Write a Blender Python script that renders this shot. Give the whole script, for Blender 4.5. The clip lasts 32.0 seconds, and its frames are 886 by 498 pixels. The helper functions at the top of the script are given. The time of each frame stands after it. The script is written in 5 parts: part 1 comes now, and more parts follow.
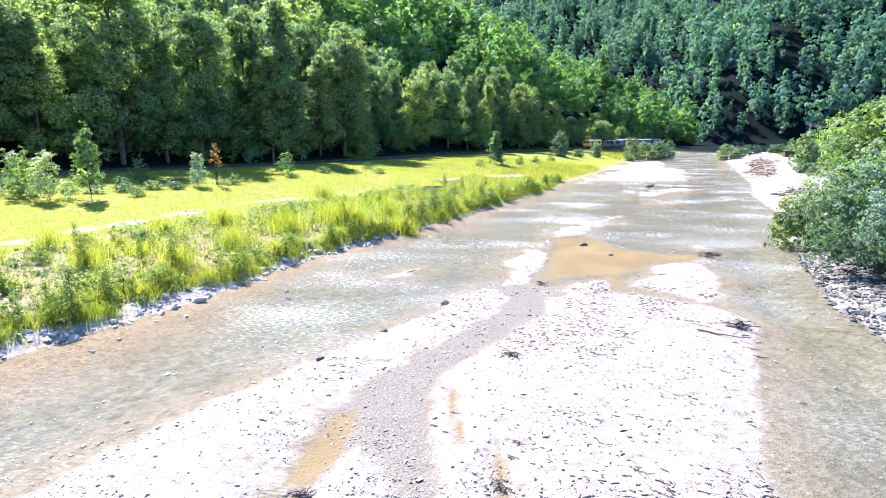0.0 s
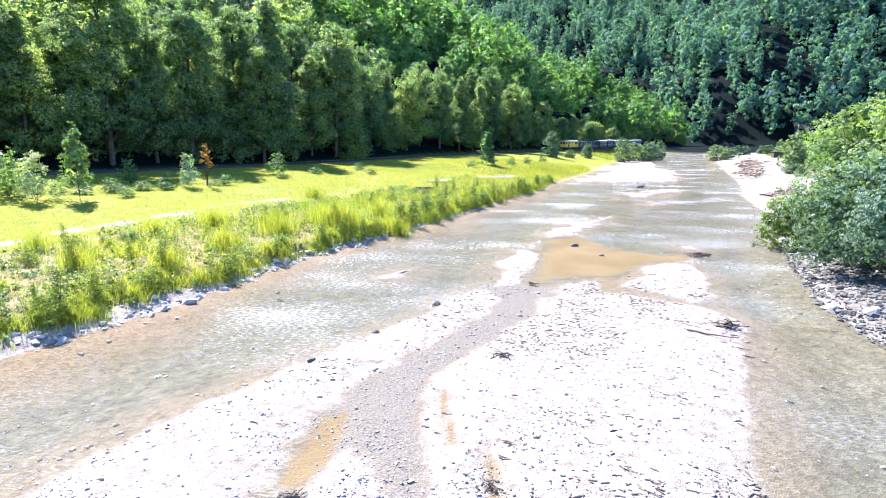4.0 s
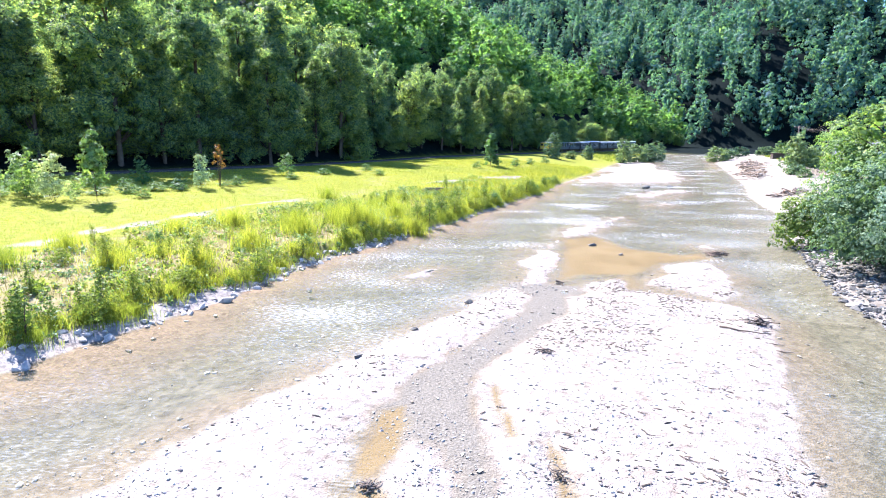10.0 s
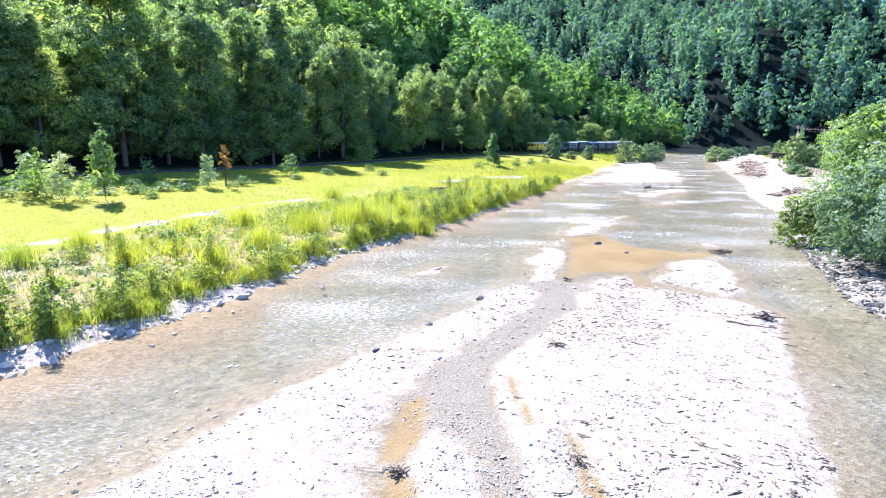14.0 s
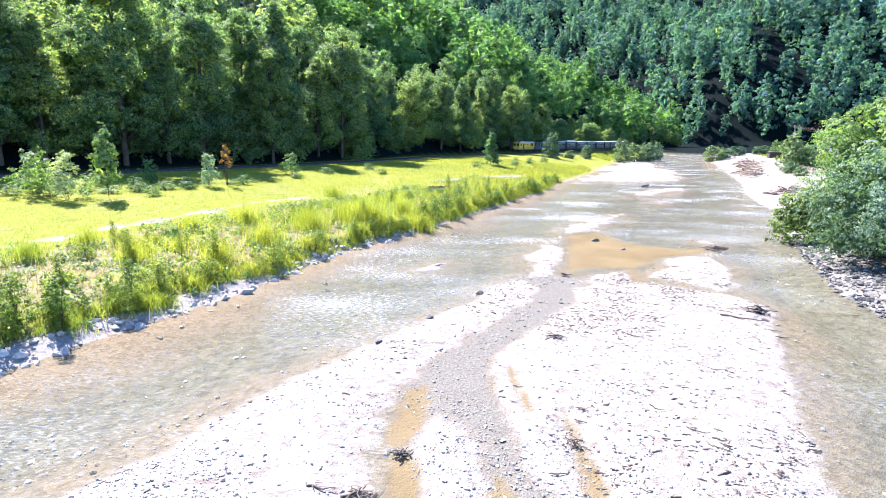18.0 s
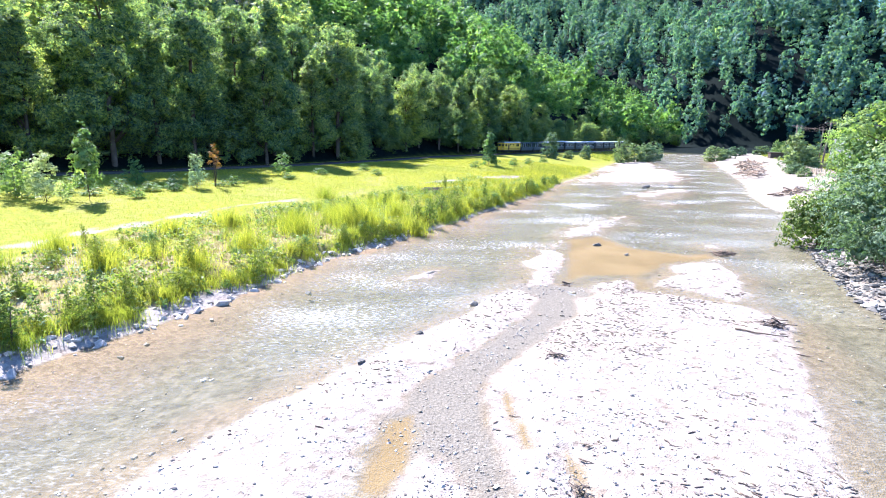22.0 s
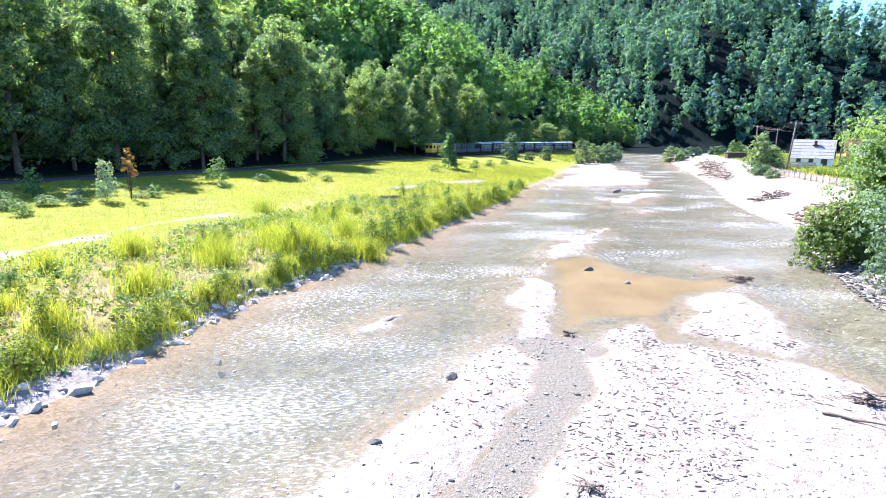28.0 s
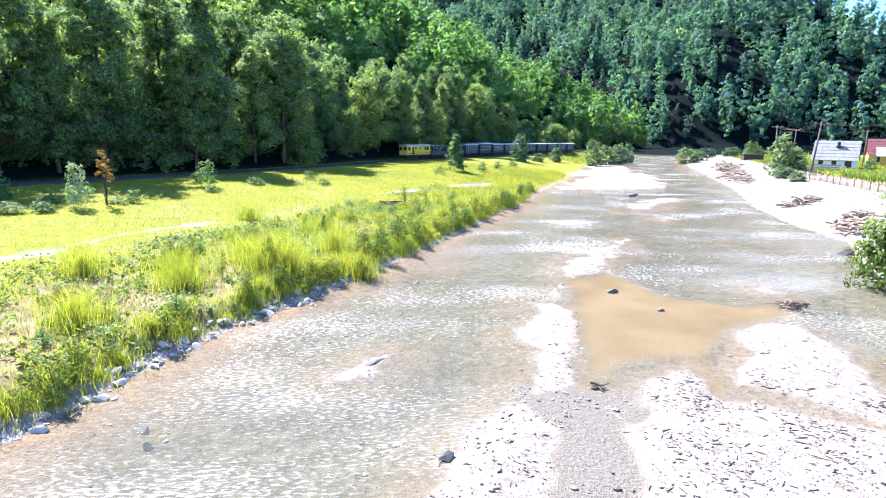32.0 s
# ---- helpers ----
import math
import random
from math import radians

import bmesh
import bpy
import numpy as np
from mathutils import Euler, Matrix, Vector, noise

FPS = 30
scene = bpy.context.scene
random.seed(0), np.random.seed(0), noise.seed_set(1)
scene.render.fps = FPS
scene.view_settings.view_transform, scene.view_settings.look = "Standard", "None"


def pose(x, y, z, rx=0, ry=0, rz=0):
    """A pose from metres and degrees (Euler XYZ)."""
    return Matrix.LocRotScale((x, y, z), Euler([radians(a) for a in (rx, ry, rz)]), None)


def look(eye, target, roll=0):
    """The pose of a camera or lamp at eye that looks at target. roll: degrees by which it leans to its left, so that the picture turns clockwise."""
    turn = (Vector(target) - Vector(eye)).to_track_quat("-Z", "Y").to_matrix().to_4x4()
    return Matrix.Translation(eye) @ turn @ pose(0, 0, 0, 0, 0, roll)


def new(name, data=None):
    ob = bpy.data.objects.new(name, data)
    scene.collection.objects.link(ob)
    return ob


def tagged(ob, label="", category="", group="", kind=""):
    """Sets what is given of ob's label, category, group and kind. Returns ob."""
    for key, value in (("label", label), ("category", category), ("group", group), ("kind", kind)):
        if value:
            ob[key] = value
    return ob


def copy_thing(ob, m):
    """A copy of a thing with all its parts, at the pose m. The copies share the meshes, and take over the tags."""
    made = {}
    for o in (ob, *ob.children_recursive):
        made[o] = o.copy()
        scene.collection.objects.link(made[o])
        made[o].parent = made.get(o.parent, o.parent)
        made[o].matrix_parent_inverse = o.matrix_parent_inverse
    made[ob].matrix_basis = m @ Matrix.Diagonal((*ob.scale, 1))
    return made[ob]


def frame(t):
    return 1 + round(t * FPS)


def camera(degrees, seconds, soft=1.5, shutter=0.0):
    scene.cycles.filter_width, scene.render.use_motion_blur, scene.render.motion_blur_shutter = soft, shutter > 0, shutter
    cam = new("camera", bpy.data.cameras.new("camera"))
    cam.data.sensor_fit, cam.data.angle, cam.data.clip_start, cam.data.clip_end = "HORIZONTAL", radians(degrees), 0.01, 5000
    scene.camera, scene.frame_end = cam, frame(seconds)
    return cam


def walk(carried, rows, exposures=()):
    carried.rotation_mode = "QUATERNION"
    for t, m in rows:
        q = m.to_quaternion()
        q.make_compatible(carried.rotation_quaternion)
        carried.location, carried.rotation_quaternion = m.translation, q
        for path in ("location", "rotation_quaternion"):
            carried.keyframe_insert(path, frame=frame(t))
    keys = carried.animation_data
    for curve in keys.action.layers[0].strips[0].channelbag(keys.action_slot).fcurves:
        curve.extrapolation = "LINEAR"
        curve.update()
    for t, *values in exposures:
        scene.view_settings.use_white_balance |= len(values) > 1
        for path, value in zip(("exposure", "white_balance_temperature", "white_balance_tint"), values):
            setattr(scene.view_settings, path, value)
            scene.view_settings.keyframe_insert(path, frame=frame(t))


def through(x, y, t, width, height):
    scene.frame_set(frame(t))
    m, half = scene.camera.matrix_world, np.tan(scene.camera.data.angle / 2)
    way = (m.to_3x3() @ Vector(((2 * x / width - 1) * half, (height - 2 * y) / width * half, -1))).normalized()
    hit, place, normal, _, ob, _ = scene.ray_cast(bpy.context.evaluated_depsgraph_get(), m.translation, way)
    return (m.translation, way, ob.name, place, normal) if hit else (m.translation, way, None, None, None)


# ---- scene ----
cam = camera(76.0, 32.0, soft=1.0)
PATH = [
    (0, (1.684, 0.386, 7.339), (1.615, 2.343, 6.933), 0.9),
    (1, (1.643, 0.35, 7.39), (1.588, 2.308, 6.983), 1.0),
    (2, (1.68, 0.333, 7.391), (1.63, 2.29, 6.986), 0.9),
    (3, (1.707, 0.356, 7.38), (1.663, 2.314, 6.975), 1.0),
    (6, (1.63, 0.32, 7.363), (1.595, 2.279, 6.961), 0.9),
    (7, (1.29, 0.248, 7.338), (1.259, 2.206, 6.936), 1.0),
    (8, (0.855, 0.243, 7.29), (0.825, 2.202, 6.889), 0.9),
    (9, (0.44, 0.139, 7.3), (0.41, 2.099, 6.899), 0.9),
    (10, (0.121, -0.041, 7.304), (0.094, 1.919, 6.905), 1.0),
    (11, (-0.106, -0.188, 7.273), (-0.131, 1.771, 6.874), 0.9),
    (12, (-0.265, -0.314, 7.258), (-0.289, 1.646, 6.86), 0.9),
    (13, (-0.369, -0.448, 7.247), (-0.393, 1.512, 6.851), 1.0),
    (14, (-0.435, -0.567, 7.253), (-0.458, 1.393, 6.856), 0.9),
    (17, (-0.538, -0.981, 7.225), (-0.556, 0.979, 6.827), 0.9),
    (18, (-0.51, -1.124, 7.181), (-0.528, 0.836, 6.783), 0.9),
    (19, (-0.42, -1.027, 7.151), (-0.438, 0.933, 6.754), 0.9),
    (20, (-0.318, -0.569, 7.135), (-0.336, 1.392, 6.739), 0.9),
    (21, (-0.25, 0.047, 7.12), (-0.266, 2.008, 6.724), 0.9),
    (22, (-0.229, 0.757, 7.137), (-0.243, 2.717, 6.74), 0.9),
    (23, (-0.297, 1.717, 7.119), (-0.309, 3.678, 6.723), 0.9),
    (24, (-0.348, 2.779, 7.17), (-0.361, 4.739, 6.773), 0.9),
    (24.5, (-0.385, 3.331, 7.224), (-0.396, 5.291, 6.826), 0.9),
    (25, (-0.373, 4.006, 7.274), (-0.356, 5.966, 6.877), 0.9),
    (25.5, (-0.475, 4.655, 7.284), (-0.43, 6.615, 6.888), 1.0),
    (27.5, (-0.513, 7.223, 7.268), (-0.374, 9.179, 6.873), 0.9),
    (28, (-0.487, 7.881, 7.261), (-0.35, 9.837, 6.867), 0.8),
    (29, (-0.278, 9.073, 7.239), (-0.145, 11.03, 6.846), 0.8),
    (30, (-0.067, 10.083, 7.249), (0.064, 12.04, 6.859), 0.9),
    (30.5, (-0.066, 10.544, 7.276), (0.064, 12.502, 6.887), 1.0),
    (31, (0.045, 11.155, 7.267), (0.164, 13.113, 6.877), 0.9),
    (31.5, (0.083, 11.701, 7.269), (0.195, 13.66, 6.879), 0.9),
    (32, (0.153, 12.248, 7.239), (0.263, 14.206, 6.848), 0.8),
]
walk(cam, [(t, look(eye, target, roll)) for t, eye, target, roll in PATH], [(0, 2.42, 5000, 17), (32, 2.42, 5000, 17)])


# ---- light ----
SUN_AZ, SUN_EL = -37.0, 44.0  # degrees from +y towards +x, and above the horizon
world = bpy.data.worlds.new("sky")
scene.world = world
world.use_nodes = True
wt = world.node_tree
sky = wt.nodes.new("ShaderNodeTexSky")
sky.sky_type, sky.sun_disc = "NISHITA", False
sky.sun_elevation, sky.sun_rotation = radians(SUN_EL), radians(SUN_AZ)
sky.air_density, sky.dust_density, sky.ozone_density = 1.2, 0.1, 6.0
wt.links.new(sky.outputs[0], wt.nodes["Background"].inputs[0])
wt.nodes["Background"].inputs[1].default_value = 0.07
sun_data = bpy.data.lights.new("sun", "SUN")
sun_data.energy, sun_data.angle, sun_data.color = 5.0, radians(0.53), (1.0, 0.855, 0.665)
sun = new("sun", sun_data)
sa, se = radians(SUN_AZ), radians(SUN_EL)
sun.matrix_world = look((math.sin(sa) * math.cos(se) * 300, math.cos(sa) * math.cos(se) * 300, math.sin(se) * 300), (0, 0, 0))


# ---- numeric helpers ----
def lattice(i, j, seed):
    n = (i.astype(np.int64) * 374761393 + j.astype(np.int64) * 668265263 + seed * 974711) & 0x7FFFFFFF
    n = ((n ^ (n >> 13)) * 1274126177) & 0x7FFFFFFF
    return ((n ^ (n >> 16)) & 0xFFFF) / 65535.0


def vnoise(x, y, scale, seed=1):
    """Value noise of that wavelength, 0 to 1."""
    u, v = np.asarray(x, float) / scale, np.asarray(y, float) / scale
    i, j = np.floor(u), np.floor(v)
    f, g = u - i, v - j
    f, g = f * f * (3 - 2 * f), g * g * (3 - 2 * g)
    a, b = lattice(i, j, seed), lattice(i + 1, j, seed)
    c, d = lattice(i, j + 1, seed), lattice(i + 1, j + 1, seed)
    return (a * (1 - f) + b * f) * (1 - g) + (c * (1 - f) + d * f) * g


def smooth(a, b, x):
    k = np.clip((x - a) / (b - a), 0, 1)
    return k * k * (3 - 2 * k)


def seg_dist(x, y, line):
    """Distance to a polyline, and the side: positive on its left."""
    best, side = np.full(np.shape(x), 1e9), np.ones(np.shape(x))
    for (ax, ay), (bx, by) in zip(line[:-1], line[1:]):
        dx, dy = bx - ax, by - ay
        k = np.clip(((x - ax) * dx + (y - ay) * dy) / (dx * dx + dy * dy), 0, 1)
        d = np.hypot(x - ax - k * dx, y - ay - k * dy)
        near = d < best - 1e-9
        side = np.where(near, np.where(dx * (y - ay) - dy * (x - ax) > 0, 1.0, -1.0), side)
        best = np.where(near, d, best)
    return best, side


def inside(x, y, poly):
    odd = np.zeros(np.shape(x), bool)
    for (ax, ay), (bx, by) in zip(poly, poly[1:] + poly[:1]):
        if ay == by:
            continue
        odd ^= ((ay > y) != (by > y)) & (x < (bx - ax) * (y - ay) / (by - ay) + ax)
    return odd


def sdf(x, y, poly):
    """Signed distance to a polygon, negative inside."""
    d, _ = seg_dist(x, y, poly + poly[:1])
    return np.where(inside(x, y, poly), -d, d)


def mesh_of(name, verts, faces, mats, smooth_shade=False, mat_index=None):
    """A mesh from arrays; faces all have the same number of corners."""
    me = bpy.data.meshes.new(name)
    verts, faces = np.asarray(verts, np.float32), np.asarray(faces, np.int32)
    n, k = faces.shape
    me.vertices.add(len(verts))
    me.vertices.foreach_set("co", verts.ravel())
    me.loops.add(n * k)
    me.loops.foreach_set("vertex_index", faces.ravel())
    me.polygons.add(n)
    me.polygons.foreach_set("loop_start", np.arange(0, n * k, k, dtype=np.int32))
    me.polygons.foreach_set("use_smooth", np.full(n, smooth_shade))
    if mat_index is not None:
        me.polygons.foreach_set("material_index", np.asarray(mat_index, np.int32))
    for m in mats if isinstance(mats, (list, tuple)) else [mats]:
        me.materials.append(m)
    me.update(calc_edges=True)
    return me


def part(name, bm, material, parent=None, label="", flat=True):
    """Links a bmesh as one mesh object under a thing or a part."""
    me = bpy.data.meshes.new(name)
    if not flat:
        for f in bm.faces:
            f.smooth = True
    bm.to_mesh(me)
    bm.free()
    me.materials.append(material)
    return child(name, me, parent, label)


def child(name, me, parent=None, label=""):
    ob = new(name, me)
    if parent is not None:
        ob.parent = parent
    if label:
        ob["label"] = label
    return ob


def box(bm, x0, x1, y0, y1, z0, z1, bevel=0.0):
    made = bmesh.ops.create_cube(bm, size=1.0, matrix=Matrix.LocRotScale(((x0 + x1) / 2, (y0 + y1) / 2, (z0 + z1) / 2), None, (x1 - x0, y1 - y0, z1 - z0)))
    if bevel:
        edges = list({e for v in made["verts"] for e in v.link_edges})
        bmesh.ops.bevel(bm, geom=edges, offset=bevel, segments=1, affect="EDGES")
    return bm


def tube(bm, points, radii, sides=8):
    """A tapered tube along points."""
    rings = []
    pts = [Vector(p) for p in points]
    for n, p in enumerate(pts):
        way = (pts[min(n + 1, len(pts) - 1)] - pts[max(n - 1, 0)]).normalized()
        q = way.to_track_quat("Z", "Y")
        r = radii[n] if isinstance(radii, (list, tuple)) else radii
        rings.append([bm.verts.new(p + q @ Vector((r * math.cos(2 * math.pi * k / sides), r * math.sin(2 * math.pi * k / sides), 0))) for k in range(sides)])
    for a, b in zip(rings[:-1], rings[1:]):
        for k in range(sides):
            bm.faces.new((a[k], a[(k + 1) % sides], b[(k + 1) % sides], b[k]))
    bm.faces.new(rings[0][::-1])
    bm.faces.new(rings[-1])
    return bm


# ---- materials ----
def material(name):
    m = bpy.data.materials.new(name)
    m.use_nodes = True
    return m, m.node_tree.nodes, m.node_tree.links, m.node_tree.nodes["Principled BSDF"]


def ramp(nodes, stops):
    r = nodes.new("ShaderNodeValToRGB")
    while len(r.color_ramp.elements) < len(stops):
        r.color_ramp.elements.new(0.5)
    for e, (p, c) in zip(r.color_ramp.elements, stops):
        e.position, e.color = p, (*c, 1)
    return r


def tex(nodes, links, kind, scale, coord, detail=4.0, stretch=None):
    n = nodes.new("ShaderNodeTexNoise" if kind == "noise" else "ShaderNodeTexVoronoi")
    n.inputs["Scale"].default_value = scale
    if kind == "noise":
        n.inputs["Detail"].default_value = detail
    if stretch:
        mp = nodes.new("ShaderNodeMapping")
        mp.inputs["Rotation"].default_value = (0, 0, stretch[1])
        mp.inputs["Scale"].default_value = (stretch[0], 1, 1)
        links.new(coord, mp.inputs[0])
        coord = mp.outputs[0]
    links.new(coord, n.inputs["Vector"])
    return n


def mixed(nodes, links, fac, a, b, kind="MIX"):
    m = nodes.new("ShaderNodeMix")
    m.data_type, m.blend_type = "RGBA", kind
    for socket, v in ((m.inputs[0], fac), (m.inputs[6], a), (m.inputs[7], b)):
        if isinstance(v, (int, float)):
            socket.default_value = v
        elif isinstance(v, tuple):
            socket.default_value = (*v, 1)
        else:
            links.new(v, socket)
    return m.outputs[2]


def bumped(nodes, links, bsdf, height, strength, distance=0.02):
    b = nodes.new("ShaderNodeBump")
    b.inputs["Strength"].default_value, b.inputs["Distance"].default_value = strength, distance
    links.new(height, b.inputs["Height"])
    links.new(b.outputs[0], bsdf.inputs["Normal"])
    return b


def plain(name, colour, rough=0.7, metal=0.0, vary=0.25, scale=3.0, bump=0.2, per_object=False):
    """A worn plain surface: two scales of variation and a fine relief."""
    m, nodes, links, bsdf = material(name)
    co = nodes.new("ShaderNodeTexCoord").outputs["Object"]
    a, b = tex(nodes, links, "noise", scale, co), tex(nodes, links, "noise", scale * 9, co)
    dark, light = tuple(c * (1 - vary) for c in colour), tuple(min(1, c * (1 + vary)) for c in colour)
    r = ramp(nodes, [(0.3, dark), (0.7, light)])
    links.new(a.outputs["Fac"], r.inputs[0])
    col = mixed(nodes, links, 0.3, r.outputs[0], b.outputs["Color"], "SOFT_LIGHT")
    if per_object:
        info = nodes.new("ShaderNodeObjectInfo")
        rr = ramp(nodes, [(0.0, (0.72, 0.72, 0.72)), (1.0, (1.2, 1.15, 1.1))])
        links.new(info.outputs["Random"], rr.inputs[0])
        col = mixed(nodes, links, 1.0, col, rr.outputs[0], "MULTIPLY")
    links.new(col, bsdf.inputs["Base Color"])
    bsdf.inputs["Roughness"].default_value, bsdf.inputs["Metallic"].default_value = rough, metal
    bsdf.inputs["Specular IOR Level"].default_value = 0.15 if rough > 0.65 else 0.4
    if bump:
        bumped(nodes, links, bsdf, b.outputs["Fac"], bump, 0.01)
    return m


def foliage(name, dark, light, warm, through=0.45, rough=0.6):
    """Leaves: colour varies leaf by leaf and plant by plant, and light passes through them."""
    m, nodes, links, bsdf = material(name)
    geo, info = nodes.new("ShaderNodeNewGeometry"), nodes.new("ShaderNodeObjectInfo")
    r = ramp(nodes, [(0.0, dark), (0.6, light), (1.0, warm)])
    links.new(geo.outputs["Random Per Island"], r.inputs[0])
    pos = tex(nodes, links, "noise", 0.09, geo.outputs["Position"], 2.0)
    tone = ramp(nodes, [(0.3, (0.7, 0.8, 0.9)), (0.7, (1.22, 1.14, 0.88))])
    links.new(pos.outputs["Fac"], tone.inputs[0])
    col = mixed(nodes, links, 1.0, r.outputs[0], tone.outputs[0], "MULTIPLY")
    own = ramp(nodes, [(0.0, (0.75, 0.82, 0.85)), (1.0, (1.25, 1.15, 0.9))])
    links.new(info.outputs["Random"], own.inputs[0])
    col = mixed(nodes, links, 1.0, col, own.outputs[0], "MULTIPLY")
    links.new(col, bsdf.inputs["Base Color"])
    bsdf.inputs["Roughness"].default_value = rough
    bsdf.inputs["Specular IOR Level"].default_value = 0.18
    tr = nodes.new("ShaderNodeBsdfTranslucent")
    links.new(mixed(nodes, links, 1.0, col, (1.5, 1.65, 0.7), "MULTIPLY"), tr.inputs[0])
    mix = nodes.new("ShaderNodeMixShader")
    mix.inputs[0].default_value = through
    links.new(bsdf.outputs[0], mix.inputs[1])
    links.new(tr.outputs[0], mix.inputs[2])
    links.new(mix.outputs[0], nodes["Material Output"].inputs[0])
    return m


def ground_material():
    m, nodes, links, bsdf = material("river_valley_ground")
    co = nodes.new("ShaderNodeNewGeometry").outputs["Position"]

    def mask(name):
        a = nodes.new("ShaderNodeAttribute")
        a.attribute_name = name
        return a.outputs["Fac"]

    big, mid, fine = tex(nodes, links, "noise", 0.35, co), tex(nodes, links, "noise", 2.2, co), tex(nodes, links, "noise", 14.0, co, 6)
    cells = tex(nodes, links, "voronoi", 7.0, co)
    # pale river gravel
    g = ramp(nodes, [(0.25, (0.19, 0.155, 0.123)), (0.5, (0.295, 0.257, 0.222)), (0.8, (0.36, 0.327, 0.292))])
    links.new(mid.outputs["Fac"], g.inputs[0])
    peb = ramp(nodes, [(0.0, (0.55, 0.52, 0.5)), (0.5, (0.95, 0.95, 0.95)), (1.0, (1.15, 1.12, 1.08))])
    links.new(cells.outputs["Color"], peb.inputs[0])
    grit = tex(nodes, links, "voronoi", 24.0, co)
    gritty = ramp(nodes, [(0.0, (0.38, 0.36, 0.34)), (0.35, (0.92, 0.91, 0.9)), (1.0, (1.12, 1.11, 1.1))])
    links.new(grit.outputs["Color"], gritty.inputs[0])
    gravel = mixed(nodes, links, 0.8, g.outputs[0], peb.outputs[0], "MULTIPLY")
    gravel = mixed(nodes, links, 0.45, gravel, gritty.outputs[0], "MULTIPLY")
    # wet stones of the bed
    b = ramp(nodes, [(0.25, (0.075, 0.066, 0.04)), (0.55, (0.135, 0.12, 0.078)), (0.8, (0.19, 0.175, 0.125))])
    links.new(mid.outputs["Fac"], b.inputs[0])
    bed = mixed(nodes, links, 0.7, mixed(nodes, links, 0.9, b.outputs[0], peb.outputs[0], "MULTIPLY"), gritty.outputs[0], "MULTIPLY")
    # brown silt
    s = ramp(nodes, [(0.3, (0.135, 0.094, 0.042)), (0.7, (0.195, 0.14, 0.068))])
    links.new(big.outputs["Fac"], s.inputs[0])
    # damp grey-mauve gravel
    w = ramp(nodes, [(0.3, (0.10, 0.087, 0.068)), (0.7, (0.195, 0.173, 0.14))])
    links.new(fine.outputs["Fac"], w.inputs[0])
    # meadow
    gr = ramp(nodes, [(0.3, (0.14, 0.155, 0.018)), (0.55, (0.195, 0.2, 0.025)), (0.75, (0.25, 0.235, 0.04))])
    links.new(mid.outputs["Fac"], gr.inputs[0])
    grass = mixed(nodes, links, 0.35, gr.outputs[0], fine.outputs["Color"], "OVERLAY")
    # dry bank of sand, stems and stones
    d = ramp(nodes, [(0.3, (0.135, 0.115, 0.04)), (0.5, (0.215, 0.175, 0.085)), (0.75, (0.30, 0.255, 0.16))])
    links.new(tex(nodes, links, "noise", 1.1, co, 8).outputs["Fac"], d.inputs[0])
    # sand
    sd = ramp(nodes, [(0.3, (0.175, 0.148, 0.115)), (0.7, (0.255, 0.225, 0.185))])
    links.new(big.outputs["Fac"], sd.inputs[0])
    # forest floor, near black: the shade under the trees is put into its colour
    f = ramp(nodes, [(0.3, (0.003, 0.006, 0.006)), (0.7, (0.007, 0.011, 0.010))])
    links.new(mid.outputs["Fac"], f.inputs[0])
    rusty = ramp(nodes, [(0.3, (0.155, 0.105, 0.06)), (0.7, (0.255, 0.19, 0.12))])
    links.new(fine.outputs["Fac"], rusty.inputs[0])
    bed = mixed(nodes, links, mask("shoal"), bed, mixed(nodes, links, 0.8, rusty.outputs[0], peb.outputs[0], "MULTIPLY"))
    col = mixed(nodes, links, mask("gravel"), bed, gravel)
    col = mixed(nodes, links, mask("damp"), col, w.outputs[0])
    col = mixed(nodes, links, mask("silt"), col, s.outputs[0])
    col = mixed(nodes, links, mask("dry"), col, d.outputs[0])
    col = mixed(nodes, links, mask("grass"), col, grass)
    col = mixed(nodes, links, mask("sand"), col, sd.outputs[0])
    col = mixed(nodes, links, mask("litter_shade"), col, f.outputs[0])
    links.new(col, bsdf.inputs["Base Color"])
    bsdf.inputs["Roughness"].default_value = 0.9
    bsdf.inputs["Specular IOR Level"].default_value = 0.03
    add = nodes.new("ShaderNodeMath")
    links.new(cells.outputs["Distance"], add.inputs[0])
    links.new(fine.outputs["Fac"], add.inputs[1])
    more = nodes.new("ShaderNodeMath")
    links.new(add.outputs[0], more.inputs[0])
    links.new(grit.outputs["Distance"], more.inputs[1])
    bumped(nodes, links, bsdf, more.outputs[0], 0.45, 0.05)
    return m


